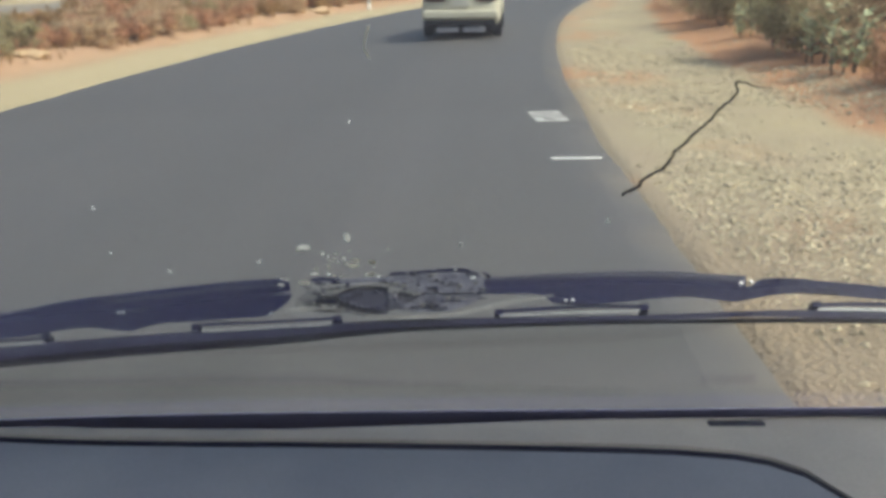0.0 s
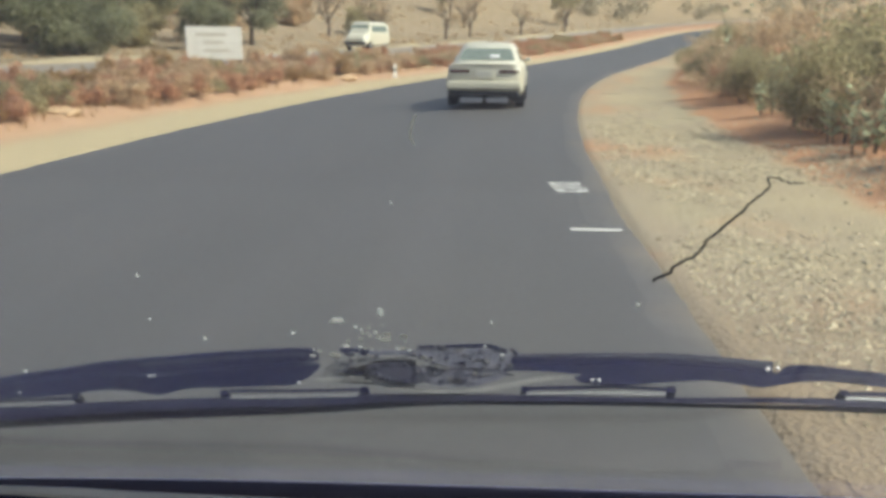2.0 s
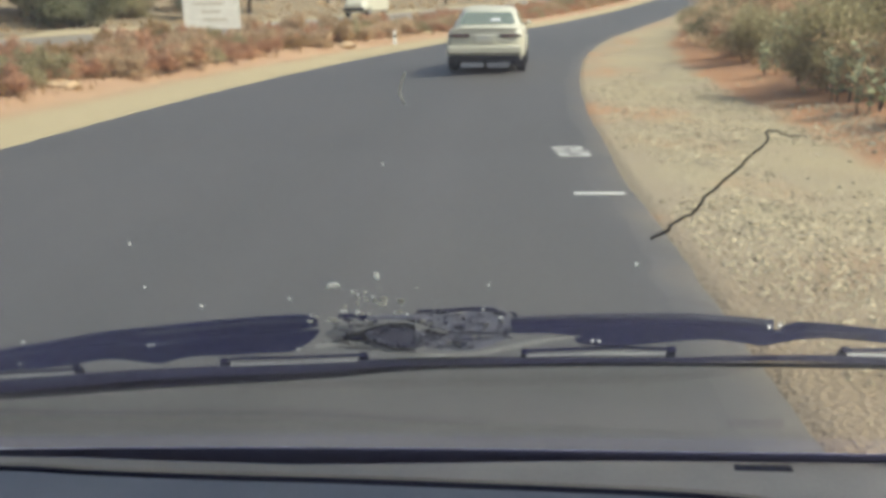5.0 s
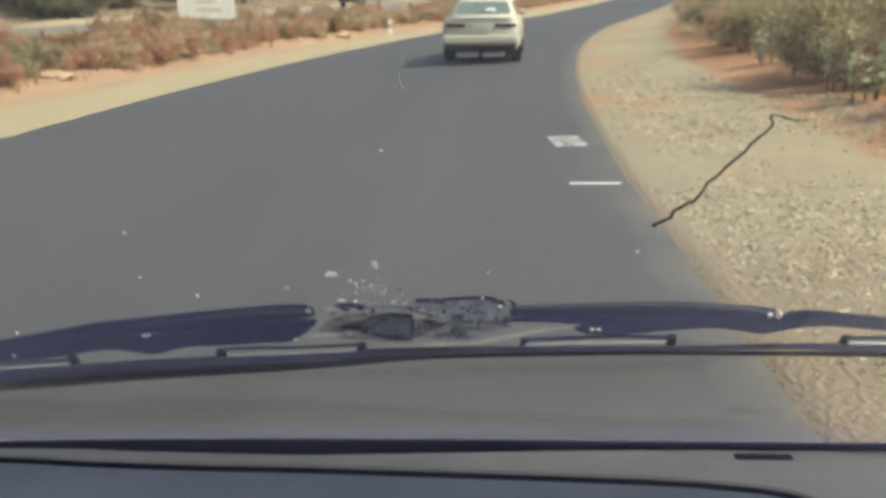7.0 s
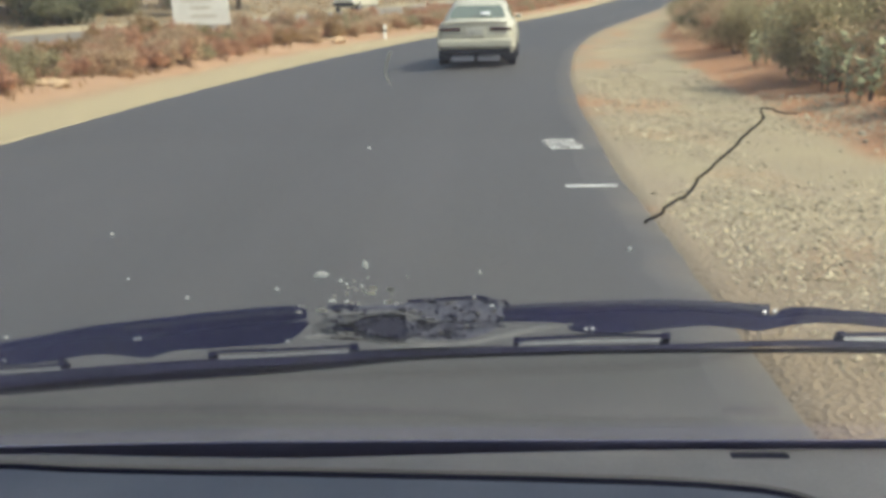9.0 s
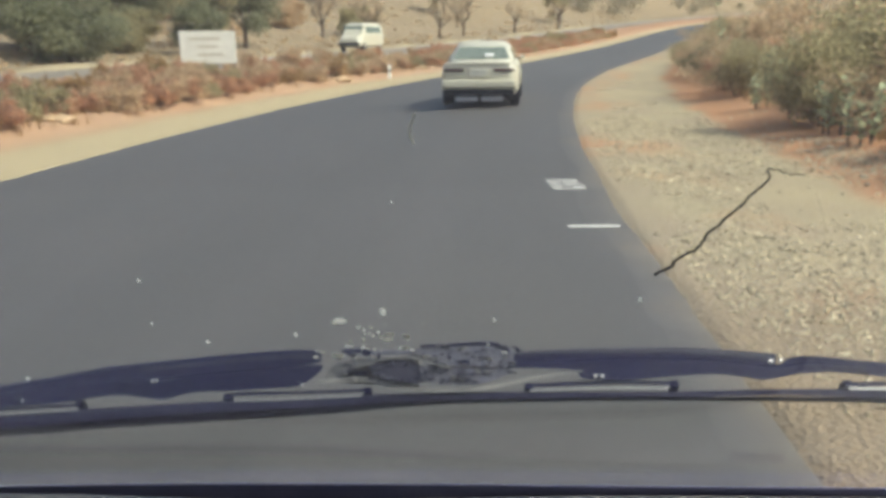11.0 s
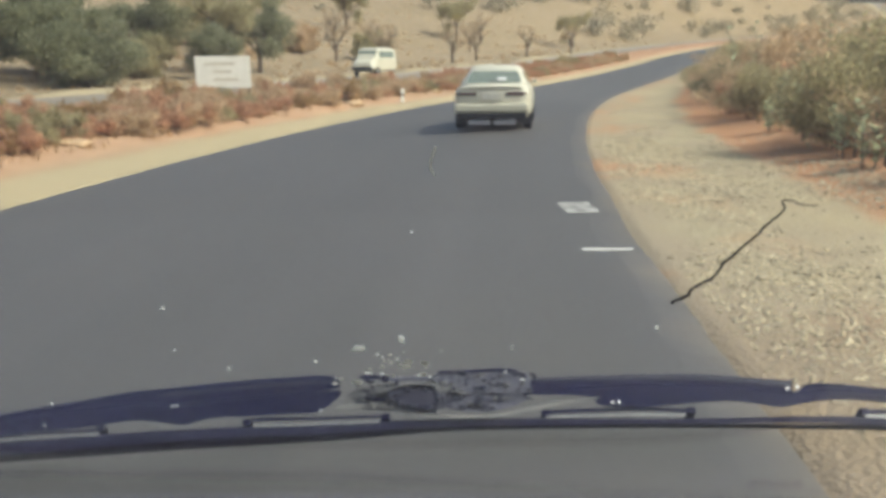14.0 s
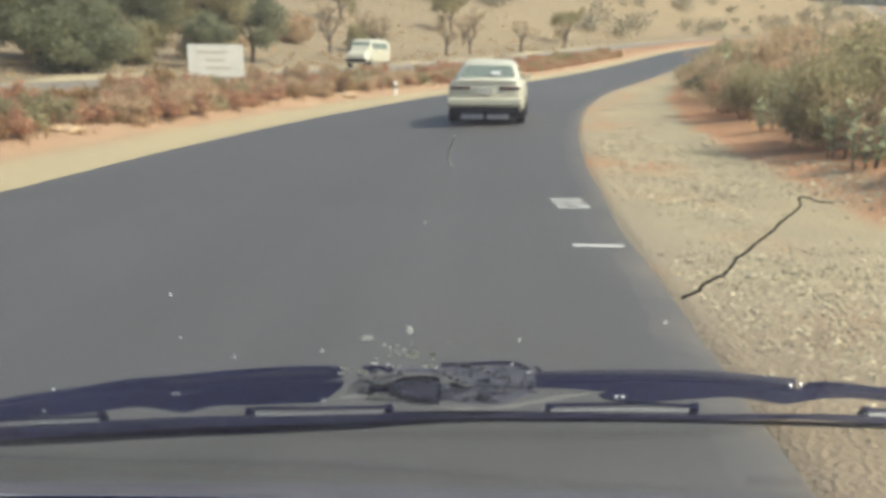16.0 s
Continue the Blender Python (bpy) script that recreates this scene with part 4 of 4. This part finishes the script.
                                  (-0.0578, 0.0638, 0.0007, 0.0012), (-0.0510, 0.0617, 0.0010, 0.0016), (-0.0910, 0.0594, 0.0011, 0.0020), (0.0036, 0.0737, 0.0006, 0.0024), (-0.1581, 0.0690, 0.0006, 0.0011),
                                  (-0.0497, 0.0568, 0.0006, 0.0014), (-0.1522, 0.1055, 0.0006, 0.0019), (-0.0362, 0.1596, 0.0005, 0.0009), (-0.2440, 0.0110, 0.0010, 0.0016),
                                  # these six along the joint's top are painted highlights
                                  (-0.0668, 0.0482, 0.0028, 0.0010), (-0.0600, 0.0474, 0.0016, 0.0009), (-0.0412, 0.0468, 0.0018, 0.0011), (-0.0362, 0.0452, 0.0012, 0.0010), (0.0009, 0.0512, 0.0008, 0.0022), (0.0092, 0.0432, 0.0016, 0.0008))):
    small = 1.0 if k < 2 else 0.72
    speck(u, v, w * small, h * small, 80 + k)


scratch = smooth_path([(-0.0241, 0.2070), (-0.0258, 0.2016), (-0.0266, 0.1970), (-0.0254, 0.1925)], 4)
part("scratch", tube([on_glass(u, v, 0.0002) for u, v in scratch], 0.0003, 5), MUD_FLECK, screen, "faint pale scratch")


def smear():
    """Mud flecks spattered over the glass beside the wiper's joint."""
    r = np.random.default_rng(15)
    bm = bmesh.new()
    for k in range(30):
        u, v = -0.062 + r.normal() * 0.015, 0.052 + r.normal() * 0.009
        w = 0.0004 + 0.0013 * r.random() ** 3
        bmesh.ops.create_icosphere(bm, subdivisions=1, radius=1, matrix=GLASS_POSE @ Matrix.Translation((u, v, -0.0002)) @ Matrix.Diagonal((w * r.uniform(0.8, 2.2), w * 1.6, 0.0003, 1)))
    return bm


part("mud_fleck", smear(), MUD_FLECK, screen, "spatter of dried grey mud")


def seal_top(x):
    return float(np.interp(x, [-0.78, -0.34, -0.28, -0.22, -0.16, -0.08, 0.0, 0.14, 0.27, 0.78], [-0.175, -0.1600, -0.1545, -0.1502, -0.1465, -0.1438, -0.1415, -0.1396, -0.1366, -0.134]))


xs = [-0.78 + 1.56 * k / 40 for k in range(41)]
part("seal", loft([[behind(x, -0.20, -0.0085), behind(x, seal_top(x), -0.0085), behind(x, seal_top(x) + 0.0015, -0.0060), behind(x, -0.20, -0.0060)] for x in xs]), SEAL, screen, "dark navy glazing seal")

# ---- the wiper ----
wiper = thing("windscreen_wiper", "dark blue-black wiper lying across the windscreen foot", "wiper")
BLADE = smooth_path([(-0.44, -0.0960), (-0.3188, -0.0696), (-0.2568, -0.0582), (-0.1831, -0.0440), (-0.0973, -0.0297), (-0.0324, -0.0156), (0.0290, -0.0100), (0.0977, -0.0066), (0.1917, -0.0063), (0.32, -0.0110)], 8)


def blade_v(u):
    """Height up the pane of the line where the rubber touches it."""
    return float(np.interp(u, [p[0] for p in BLADE], [p[1] for p in BLADE]))


def at(u, v, side):
    """The point of the wiper's upright plane, side metres up the pane from the rubber's line, that lines up with (u, v) of the pane."""
    way = on_glass(u, v) - SEAT
    a, b = 1.0, 1.6
    for _ in range(24):
        m = (a + b) / 2
        q = SEAT + way * m - FOOT
        a, b = (m, b) if q.dot(UP) > blade_v(q.x) + side else (a, m)
    q = SEAT + way * a
    short = 0.0008 - (q - FOOT).dot(OUT)
    return q + OUT * short if short > 0 else q


def bar(name, points, wide, material, parent, label="", steps=5):
    """A lever standing on the blade: control points (u and v of its top, u and v of its foot), wide across the blade."""
    rings = []
    for p in smooth_path(points, steps):
        top, low = Vector(p[:2]), Vector(p[2:])
        a, b = -wide / 2, wide / 2
        chamfer = top + (low - top) * min(0.25, 0.003 / max((top - low).length, 0.001))
        rings.append([at(*low, a), at(*chamfer, a), at(*top, a + wide * 0.25), at(*top, b - wide * 0.25), at(*chamfer, b), at(*low, b)])
    return part(name, loft(rings), material, parent, label)


bar("rubber", [(-0.3120, -0.0570, -0.3188, -0.0696), (-0.2505, -0.0440, -0.2568, -0.0582), (-0.1785, -0.0300, -0.1831, -0.0440), (-0.0955, -0.0190, -0.0973, -0.0297), (-0.0320, -0.0085, -0.0324, -0.0156),
               (0.0288, -0.0045, 0.0290, -0.0100), (0.0970, -0.0025, 0.0977, -0.0066), (0.1890, 0.0005, 0.1917, -0.0063), (0.2800, -0.0030, 0.2850, -0.0100)], 0.0035, RUBBER, wiper, "black rubber blade lip")
bar("rail", [(-0.3035, -0.0401, -0.3120, -0.0590), (-0.2441, -0.0284, -0.2505, -0.0460), (-0.1747, -0.0172, -0.1785, -0.0310), (-0.0934, -0.0071, -0.0955, -0.0195), (-0.0314, -0.0003, -0.0320, -0.0090),
             (0.0285, 0.0022, 0.0288, -0.0050), (0.0960, 0.0040, 0.0970, -0.0028), (0.1442, 0.0078, 0.1460, 0.0010), (0.1866, 0.0088, 0.1890, 0.0005), (0.2800, 0.0045, 0.2830, -0.0030)], 0.007, WIPER_DULL, wiper, "worn dark blade rail")
bridge_left = bar("bridge_arm", [(-0.2895, -0.0068, -0.3028, -0.0322), (-0.2621, 0.0032, -0.2747, -0.0227), (-0.2257, 0.0148, -0.2353, -0.0078), (-0.1975, 0.0246, -0.2044, 0.0063), (-0.1748, 0.0297, -0.1800, 0.0110),
                                 (-0.1282, 0.0395, -0.1325, 0.0215), (-0.0929, 0.0449, -0.0950, 0.0290), (-0.0816, 0.0438, -0.0826, 0.0330)], 0.009, WIPER, wiper)
# the ridges' highlight is put in as a lighter colour
bar("ridge", [(-0.1782, 0.0246, -0.1800, 0.0205), (-0.1512, 0.0300, -0.1526, 0.0262), (-0.1114, 0.0384, -0.1124, 0.0344), (-0.0867, 0.0408, -0.0873, 0.0372)], 0.0098, WIPER_LIGHTER, bridge_left, "ridge with its highlight painted in lighter grey")
bridge_right = bar("bridge_arm", [(0.0108, 0.0412, 0.0110, 0.0318), (0.0155, 0.0447, 0.0158, 0.0307), (0.0399, 0.0476, 0.0409, 0.0332), (0.0667, 0.0494, 0.0683, 0.0368), (0.0933, 0.0500, 0.0956, 0.0375), (0.1179, 0.0473, 0.1205, 0.0359),
                                  (0.1288, 0.0462, 0.1325, 0.0313), (0.1387, 0.0451, 0.1422, 0.0319)], 0.009, WIPER, wiper)
bar("ridge", [(0.0141, 0.0441, 0.0142, 0.0413), (0.0399, 0.0478, 0.0402, 0.0431), (0.0668, 0.0497, 0.0673, 0.0445), (0.0934, 0.0503, 0.0944, 0.0446), (0.1207, 0.0474, 0.1219, 0.0419), (0.1387, 0.0450, 0.1400, 0.0375)], 0.0098, WIPER_LIGHTER, bridge_right, "ridge with its highlight painted in lighter grey")
bar("end_arm", [(0.1441, 0.0360, 0.1454, 0.0313), (0.1455, 0.0406, 0.1486, 0.0296), (0.1510, 0.0429, 0.1551, 0.0290), (0.1618, 0.0424, 0.1666, 0.0273), (0.1761, 0.0396, 0.1808, 0.0256), (0.1954, 0.0362, 0.2008, 0.0220), (0.2600, 0.0215, 0.2660, 0.0090)], 0.008, WIPER, wiper)
bar("lever", [(-0.2889, -0.0119, -0.3002, -0.0338), (-0.2655, -0.0038, -0.2758, -0.0250), (-0.2294, 0.0061, -0.2396, -0.0179), (-0.1958, 0.0130, -0.2033, -0.0074), (-0.1713, 0.0132, -0.1795, -0.0122), (-0.1631, 0.0152, -0.1704, -0.0085),
              (-0.1514, 0.0192, -0.1577, -0.0028), (-0.1324, 0.0231, -0.1385, -0.0006), (-0.1077, 0.0282, -0.1133, 0.0030), (-0.0960, 0.0295, -0.1000, 0.0052), (-0.0880, 0.0300, -0.0888, 0.0170), (-0.0826, 0.0300, -0.0828, 0.0268)], 0.012, WIPER, wiper)
bar("lever", [(0.0143, 0.0342, 0.0145, 0.0282), (0.0406, 0.0379, 0.0414, 0.0272), (0.0488, 0.0391, 0.0508, 0.0173), (0.0677, 0.0415, 0.0710, 0.0162), (0.0895, 0.0415, 0.0930, 0.0207), (0.1086, 0.0405, 0.1121, 0.0239),
              (0.1227, 0.0382, 0.1266, 0.0216), (0.1357, 0.0348, 0.1401, 0.0180), (0.1452, 0.0349, 0.1489, 0.0217), (0.1577, 0.0384, 0.1615, 0.0260), (0.1870, 0.0350, 0.1895, 0.0280)], 0.012, WIPER, wiper)
for ends in (((-0.2982, -0.0299, -0.3002, -0.0345), (-0.2758, -0.0250, -0.2772, -0.0286), (-0.2266, -0.0178, -0.2281, -0.0215)), ((-0.1383, -0.0061, -0.1391, -0.0089), (-0.1326, -0.0019, -0.1337, -0.0061), (-0.1015, -0.0002, -0.1021, -0.0037), (-0.0627, 0.0040, -0.0632, 0.0005)),
             ((0.0239, 0.0114, 0.0241, 0.0075), (0.0424, 0.0138, 0.0427, 0.0096), (0.0710, 0.0162, 0.0714, 0.0124), (0.0954, 0.0151, 0.0961, 0.0113)), ((0.1817, 0.0164, 0.1830, 0.0126), (0.2024, 0.0178, 0.2043, 0.0128), (0.2600, 0.0150, 0.2620, 0.0100))):
    bar("yoke", ends, 0.009, WIPER, wiper)
# added strips that imitate the light gaps between yoke and rail
for ends in (((-0.3020, -0.0365, -0.3035, -0.0401), (-0.2788, -0.0312, -0.2806, -0.0351), (-0.2303, -0.0235, -0.2322, -0.0275)), ((-0.1377, -0.0100, -0.1387, -0.0139), (-0.1026, -0.0068, -0.1034, -0.0105), (-0.0665, -0.0024, -0.0671, -0.0061)),
             ((0.0230, 0.0062, 0.0231, 0.0022), (0.0573, 0.0097, 0.0577, 0.0056), (0.0941, 0.0113, 0.0947, 0.0070)), ((0.1839, 0.0126, 0.1854, 0.0082), (0.2045, 0.0121, 0.2062, 0.0077), (0.2600, 0.0090, 0.2620, 0.0048))):
    bar("gap_strip", ends, 0.008, STRIP, wiper, "pale strip standing in for the light gap under the yoke")
for u, v in ((-0.2274, -0.0215), (-0.1407, -0.0118), (-0.0628, -0.0030), (0.0225, 0.0035), (0.0965, 0.0087), (0.1825, 0.0105)):
    claw = block((0.0050, 0.009, 0.0040), (0, 0, 0), 0.0012)
    claw.transform(Matrix.Translation(at(u, v + 0.001, 0)) @ GLASS_POSE.to_3x3().to_4x4())
    part("claw", claw, WIPER, wiper)
for u, v in ((-0.2589, -0.0152), (-0.1770, 0.0096), (-0.1743, 0.0104), (-0.0970, 0.0072), (0.0556, 0.0205), (0.0590, 0.0205), (0.1384, 0.0371), (0.1428, 0.0385)):
    rivet = cyl(0.0009, 0.0020, Matrix.Translation(at(u, v, 0.0066)) @ GLASS_POSE.to_3x3().to_4x4() @ Matrix.Rotation(math.pi / 2, 4, "X"), 10)
    part("rivet", rivet, GLINT, wiper, "bright worn rivet head")


joint = bar("joint", [(-0.0332, 0.0470, -0.0339, 0.0420), (-0.0283, 0.0500, -0.0293, 0.0370), (-0.0146, 0.0520, -0.0152, 0.0300), (-0.0010, 0.0530, -0.0011, 0.0290), (0.0058, 0.0520, 0.0059, 0.0290), (0.0135, 0.0455, 0.0140, 0.0300)], 0.012, MUD, wiper, "middle joint caked with dried mud")
bar("link", [(-0.0704, 0.0458, -0.0710, 0.0420), (-0.0633, 0.0464, -0.0639, 0.0424), (-0.0560, 0.0452, -0.0566, 0.0412)], 0.011, WIPER, joint)
bar("link", [(-0.0566, 0.0439, -0.0572, 0.0396), (-0.0453, 0.0451, -0.0458, 0.0408), (-0.0320, 0.0457, -0.0324, 0.0411)], 0.010, MUD, joint)
bar("link", [(-0.0736, 0.0236, -0.0741, 0.0200), (-0.0670, 0.0232, -0.0675, 0.0196), (-0.0605, 0.0229, -0.0610, 0.0191)], 0.011, WIPER, joint)
bar("joint_rim", [(-0.0316, 0.0508, -0.0318, 0.0485), (-0.0146, 0.0527, -0.0147, 0.0504), (-0.0010, 0.0544, -0.0010, 0.0518), (0.0050, 0.0536, 0.0050, 0.0509), (0.0115, 0.0480, 0.0116, 0.0448)], 0.0135, WIPER, joint)
bar("pivot", [(-0.0588, 0.0300, -0.0595, 0.0245), (-0.0535, 0.0336, -0.0552, 0.0185), (-0.0463, 0.0348, -0.0484, 0.0128), (-0.0379, 0.0336, -0.0397, 0.0102), (-0.0311, 0.0278, -0.0322, 0.0114), (-0.0293, 0.0206, -0.0297, 0.0142)], 0.0165, MUD_DARK, joint, "dark mud-smeared pivot")
bar("cheek", [(-0.0320, 0.0210, -0.0325, 0.0170), (-0.0270, 0.0320, -0.0280, 0.0110), (-0.0150, 0.0310, -0.0161, 0.0085), (-0.0039, 0.0300, -0.0042, 0.0099), (0.0045, 0.0300, 0.0046, 0.0152), (0.0120, 0.0310, 0.0124, 0.0225)], 0.010, MUD, joint)
bar("crust", [(-0.0820, 0.0230, -0.0836, 0.0130), (-0.0718, 0.0330, -0.0752, 0.0095), (-0.0601, 0.0360, -0.0637, 0.0085), (-0.0486, 0.0390, -0.0520, 0.0075), (-0.0330, 0.0411, -0.0352, 0.0072)], 0.004, MUD_PALE, joint, "thin pale mud crust")
bar("tongue", [(u, v + h, u, v - h) for u, v, h in ((-0.0878, 0.0112, 0.0016), (-0.0740, 0.0135, 0.0026), (-0.0625, 0.0146, 0.0030), (-0.0512, 0.0082, 0.0030), (-0.0400, 0.0046, 0.0026), (-0.0254, 0.0032, 0.0022),
                                                    (-0.0040, 0.0056, 0.0022), (0.0148, 0.0130, 0.0028), (0.0275, 0.0193, 0.0028), (0.0400, 0.0238, 0.0022), (0.0489, 0.0264, 0.0012))], 0.0125, MUD_TONGUE, joint, "pale muddy tongue of the joint")
bar("crust", [(u, v + 0.0012, u, v - 0.0012) for u, v in ((-0.0680, 0.0282), (-0.0625, 0.0294), (-0.0512, 0.0366), (-0.0440, 0.0385), (-0.0373, 0.0381), (-0.0290, 0.0345), (-0.0210, 0.0288), (-0.0165, 0.0300))], 0.0185, MUD_PALE, joint, "pale mud line over the pivot")
screw = cyl(0.0030, 0.0020, Matrix.Translation(at(-0.0121, 0.0219, 0.0075)) @ GLASS_POSE.to_3x3().to_4x4() @ Matrix.Rotation(math.pi / 2, 4, "X"), 14)
cyl(0.0015, 0.0030, Matrix.Translation(at(-0.0121, 0.0219, 0.0075)) @ GLASS_POSE.to_3x3().to_4x4() @ Matrix.Rotation(math.pi / 2, 4, "X"), 10, screw)
part("pivot_screw", screw, MUD_DARK, joint)


def clods():
    """Crumbs of dried mud stuck to the joint, each its own piece."""
    r = np.random.default_rng(23)
    for k in range(230):
        u = -0.074 + 0.090 * r.random()
        top = 0.043 + 0.008 * ramp(u, -0.04, -0.02)
        v = 0.012 + (top - 0.012) * r.random()
        if u > -0.005:
            v = max(v, 0.024)
        size = 0.0004 + 0.0008 * r.random() ** 2
        if ((u + 0.044) / 0.015) ** 2 + ((v - 0.0225) / 0.012) ** 2 < 1:
            continue
        bm = bmesh.new()
        bmesh.ops.create_icosphere(bm, subdivisions=1, radius=1)
        for q in bm.verts:
            q.co *= 0.7 + 0.5 * r.random()
        bm.transform(Matrix.Translation(at(u, v, 0.0068)) @ GLASS_POSE.to_3x3().to_4x4() @ Matrix.Diagonal((size * r.uniform(1.0, 3.0), size * 1.2, size * 0.9, 1)))
        part("mud_clod", bm, (MUD, MUD_PALE, MUD_DARK, MUD_TONGUE, MUD, MUD_DARK, WIPER)[k % 7], joint)


clods()


def pivot_crumbs():
    """Dark crumbs that break the outline of the pivot."""
    r = np.random.default_rng(31)
    for k in range(46):
        ang = r.uniform(0, math.tau)
        u, v = -0.044 + 0.0135 * math.cos(ang) * r.uniform(0.75, 1.05), 0.0225 + 0.0105 * math.sin(ang) * r.uniform(0.75, 1.05)
        size = 0.0006 + 0.0010 * r.random()
        bm = bmesh.new()
        bmesh.ops.create_icosphere(bm, subdivisions=1, radius=1)
        for q in bm.verts:
            q.co *= 0.7 + 0.5 * r.random()
        bm.transform(Matrix.Translation(at(u, v, 0.0088)) @ GLASS_POSE.to_3x3().to_4x4() @ Matrix.Diagonal((size * r.uniform(0.8, 1.8), size, size, 1)))
        part("mud_clod", bm, (WIPER, MUD_DARK, MUD, WIPER_LIGHTER)[k % 4], joint)


pivot_crumbs()

# ---- the dashboard ----
TOP = 1.265
dash = thing("dashboard", "grey vinyl van dashboard below the windscreen", "dashboard")


def dash_edge(x):
    return float(np.interp(x, [-0.8, -0.31, -0.257, -0.219, -0.163, -0.111, -0.073, -0.02, 0.06, 0.13, 0.20, 0.26, 0.8], [0.476, 0.4756, 0.4763, 0.4745, 0.4735, 0.4730, 0.4754, 0.4787, 0.4838, 0.4865, 0.4880, 0.4895, 0.492]))


def dash_seam(x):
    return float(np.interp(x, [-0.8, -0.285, -0.25, -0.212, -0.158, -0.106, -0.045, 0.030, 0.098, 0.131, 0.162, 0.177, 0.191, 0.2026, 0.2111, 0.2155], [0.470, 0.4622, 0.4595, 0.4579, 0.4568, 0.4564, 0.4548, 0.4526, 0.4500, 0.4475, 0.4428, 0.4382, 0.4308, 0.4185, 0.4016, 0.390]))


xs = [-0.78 + 0.9955 * (k / 60) for k in range(61)]
rings = []
for x in xs:
    e, s = dash_edge(x), dash_seam(x)
    rings.append([(x, e, TOP - 0.03), (x, e, TOP - 0.003), (x, e - 0.003, TOP), (x, s + 0.0036, TOP), (x, s + 0.0018, TOP - 0.002), (x, s + 0.0018, TOP - 0.03)])
part("top_strip", loft(rings), DASH, dash, "lighter grey strip along the glass")
rings = []
for k in range(16):
    x = 0.2155 + 0.5645 * k / 15
    e = dash_edge(x)
    rings.append([(x, e, TOP - 0.03), (x, e, TOP - 0.003), (x, e - 0.003, TOP), (x, 0.36, TOP), (x, 0.32, TOP - 0.01), (x, 0.29, TOP - 0.05), (x, 0.28, TOP - 0.35), (x, e, TOP - 0.35)])
part("side_panel", loft(rings), DASH, dash)
rings = []
for x in [-0.78 + 0.9925 * (k / 60) for k in range(61)]:
    s = dash_seam(x)
    back_y = min(0.36, s - 0.02)
    rings.append([(x, s - 0.0024, TOP - 0.03), (x, s - 0.0024, TOP - 0.0045), (x, s - 0.0042, TOP - 0.0016), (x, back_y, TOP - 0.0016), (x, back_y - 0.04, TOP - 0.01), (x, back_y - 0.07, TOP - 0.05), (x, 0.28, TOP - 0.35), (x, s - 0.0024, TOP - 0.35)])
part("cover", loft(rings), DASH_BLUE, dash, "blue-grey moulded cover")
xs = [-0.78 + 0.9925 * (k / 60) for k in range(61)]
# added dark strip that paints the shade inside the open seam
part("seam", loft([[(x, dash_seam(x) + 0.0030, TOP - 0.006), (x, dash_seam(x) + 0.0012, TOP - 0.0012), (x, dash_seam(x) - 0.0020 - 0.0020 * ramp(x, -0.3, 0.0), TOP - 0.0012), (x, dash_seam(x) - 0.0030, TOP - 0.006)] for x in xs]), RUBBER, dash, "thin navy strip standing in for the seam's shade")
# dark sheet below the dash top, in place of the gaps' shade
part("gap_shade", block((1.5, 0.26, 0.012), (0, 0.36, TOP - 0.036)), DARK, dash)
vent = part("demister_vent", block((0.0355, 0.0064, 0.004), (0.1737, 0.4764, TOP - 0.0008), 0.0019, 3), DARK, dash, "dark demister slot")
for k in range(5):
    part("slat", block((0.0010, 0.0034, 0.001), (0.160 + 0.007 * k, 0.4764, TOP + 0.0013)), CAR_DARK, vent)

# ---- the van's shell round the camera ----
shell = thing("van_cabin", "plain lined cabin of the van", "cabin", kind="structure")
part("roof", block((1.7, 2.4, 0.05), (0, -1.15, 1.90), 0.01), LINING, shell)
part("rear_panel", block((1.7, 0.05, 1.5), (0, -2.35, 1.15), 0.01), LINING, shell)
part("floor", block((1.7, 2.8, 0.05), (0, -0.95, 0.40), 0.01), LINING, shell)
part("front_panel", block((1.7, 0.03, 0.78), (0, 0.555, 0.83), 0.01), VAN_PAINT, shell)
for s in (1, -1):
    part("door_panel", block((0.05, 2.9, 0.78), (s * 0.86, -0.90, 0.80), 0.01), LINING, shell)
    part("pillar", tube([(s * 0.81, 0.55, 1.20), (s * 0.81, 0.02, 1.88)], 0.03, 8), LINING, shell)
    part("rear_pillar", block((0.05, 1.2, 0.72), (s * 0.86, -1.75, 1.52), 0.01), LINING, shell)
for x in (-0.74, 0.74):
    for y in (0.1, -1.8):
        wheel(shell, x, y)
part("header", block((1.7, 0.10, 0.06), (0, 0.02, 1.875), 0.01), LINING, shell)


# ---- single stones along the shoulder, last ----
def stones():
    r = np.random.default_rng(77)
    shapes = []
    for k in range(6):
        bm = stone_shape(90 + k)
        me = bpy.data.meshes.new("stone")
        bm.to_mesh(me)
        bm.free()
        me.materials.append(STONE_ONE)
        shapes.append(me)
    for k in range(200):
        y = 2.2 + 17 * r.random() ** 1.3
        lat = 1.6 + 2.9 * r.random()
        s = 0.014 + 0.032 * r.random() ** 3
        ob = new("stone", shapes[k % 6])
        ob.matrix_world = Matrix.Translation((lat + bend(y), y, land(lat, y) + s * 0.25)) @ Matrix.Rotation(r.uniform(0, 6.28), 4, "Z") @ Matrix.Diagonal((s, s, s, 1))
        tagged(ob, "pale loose stone lying on the gravel shoulder", "stone", "loose stones on the shoulder")


stones()
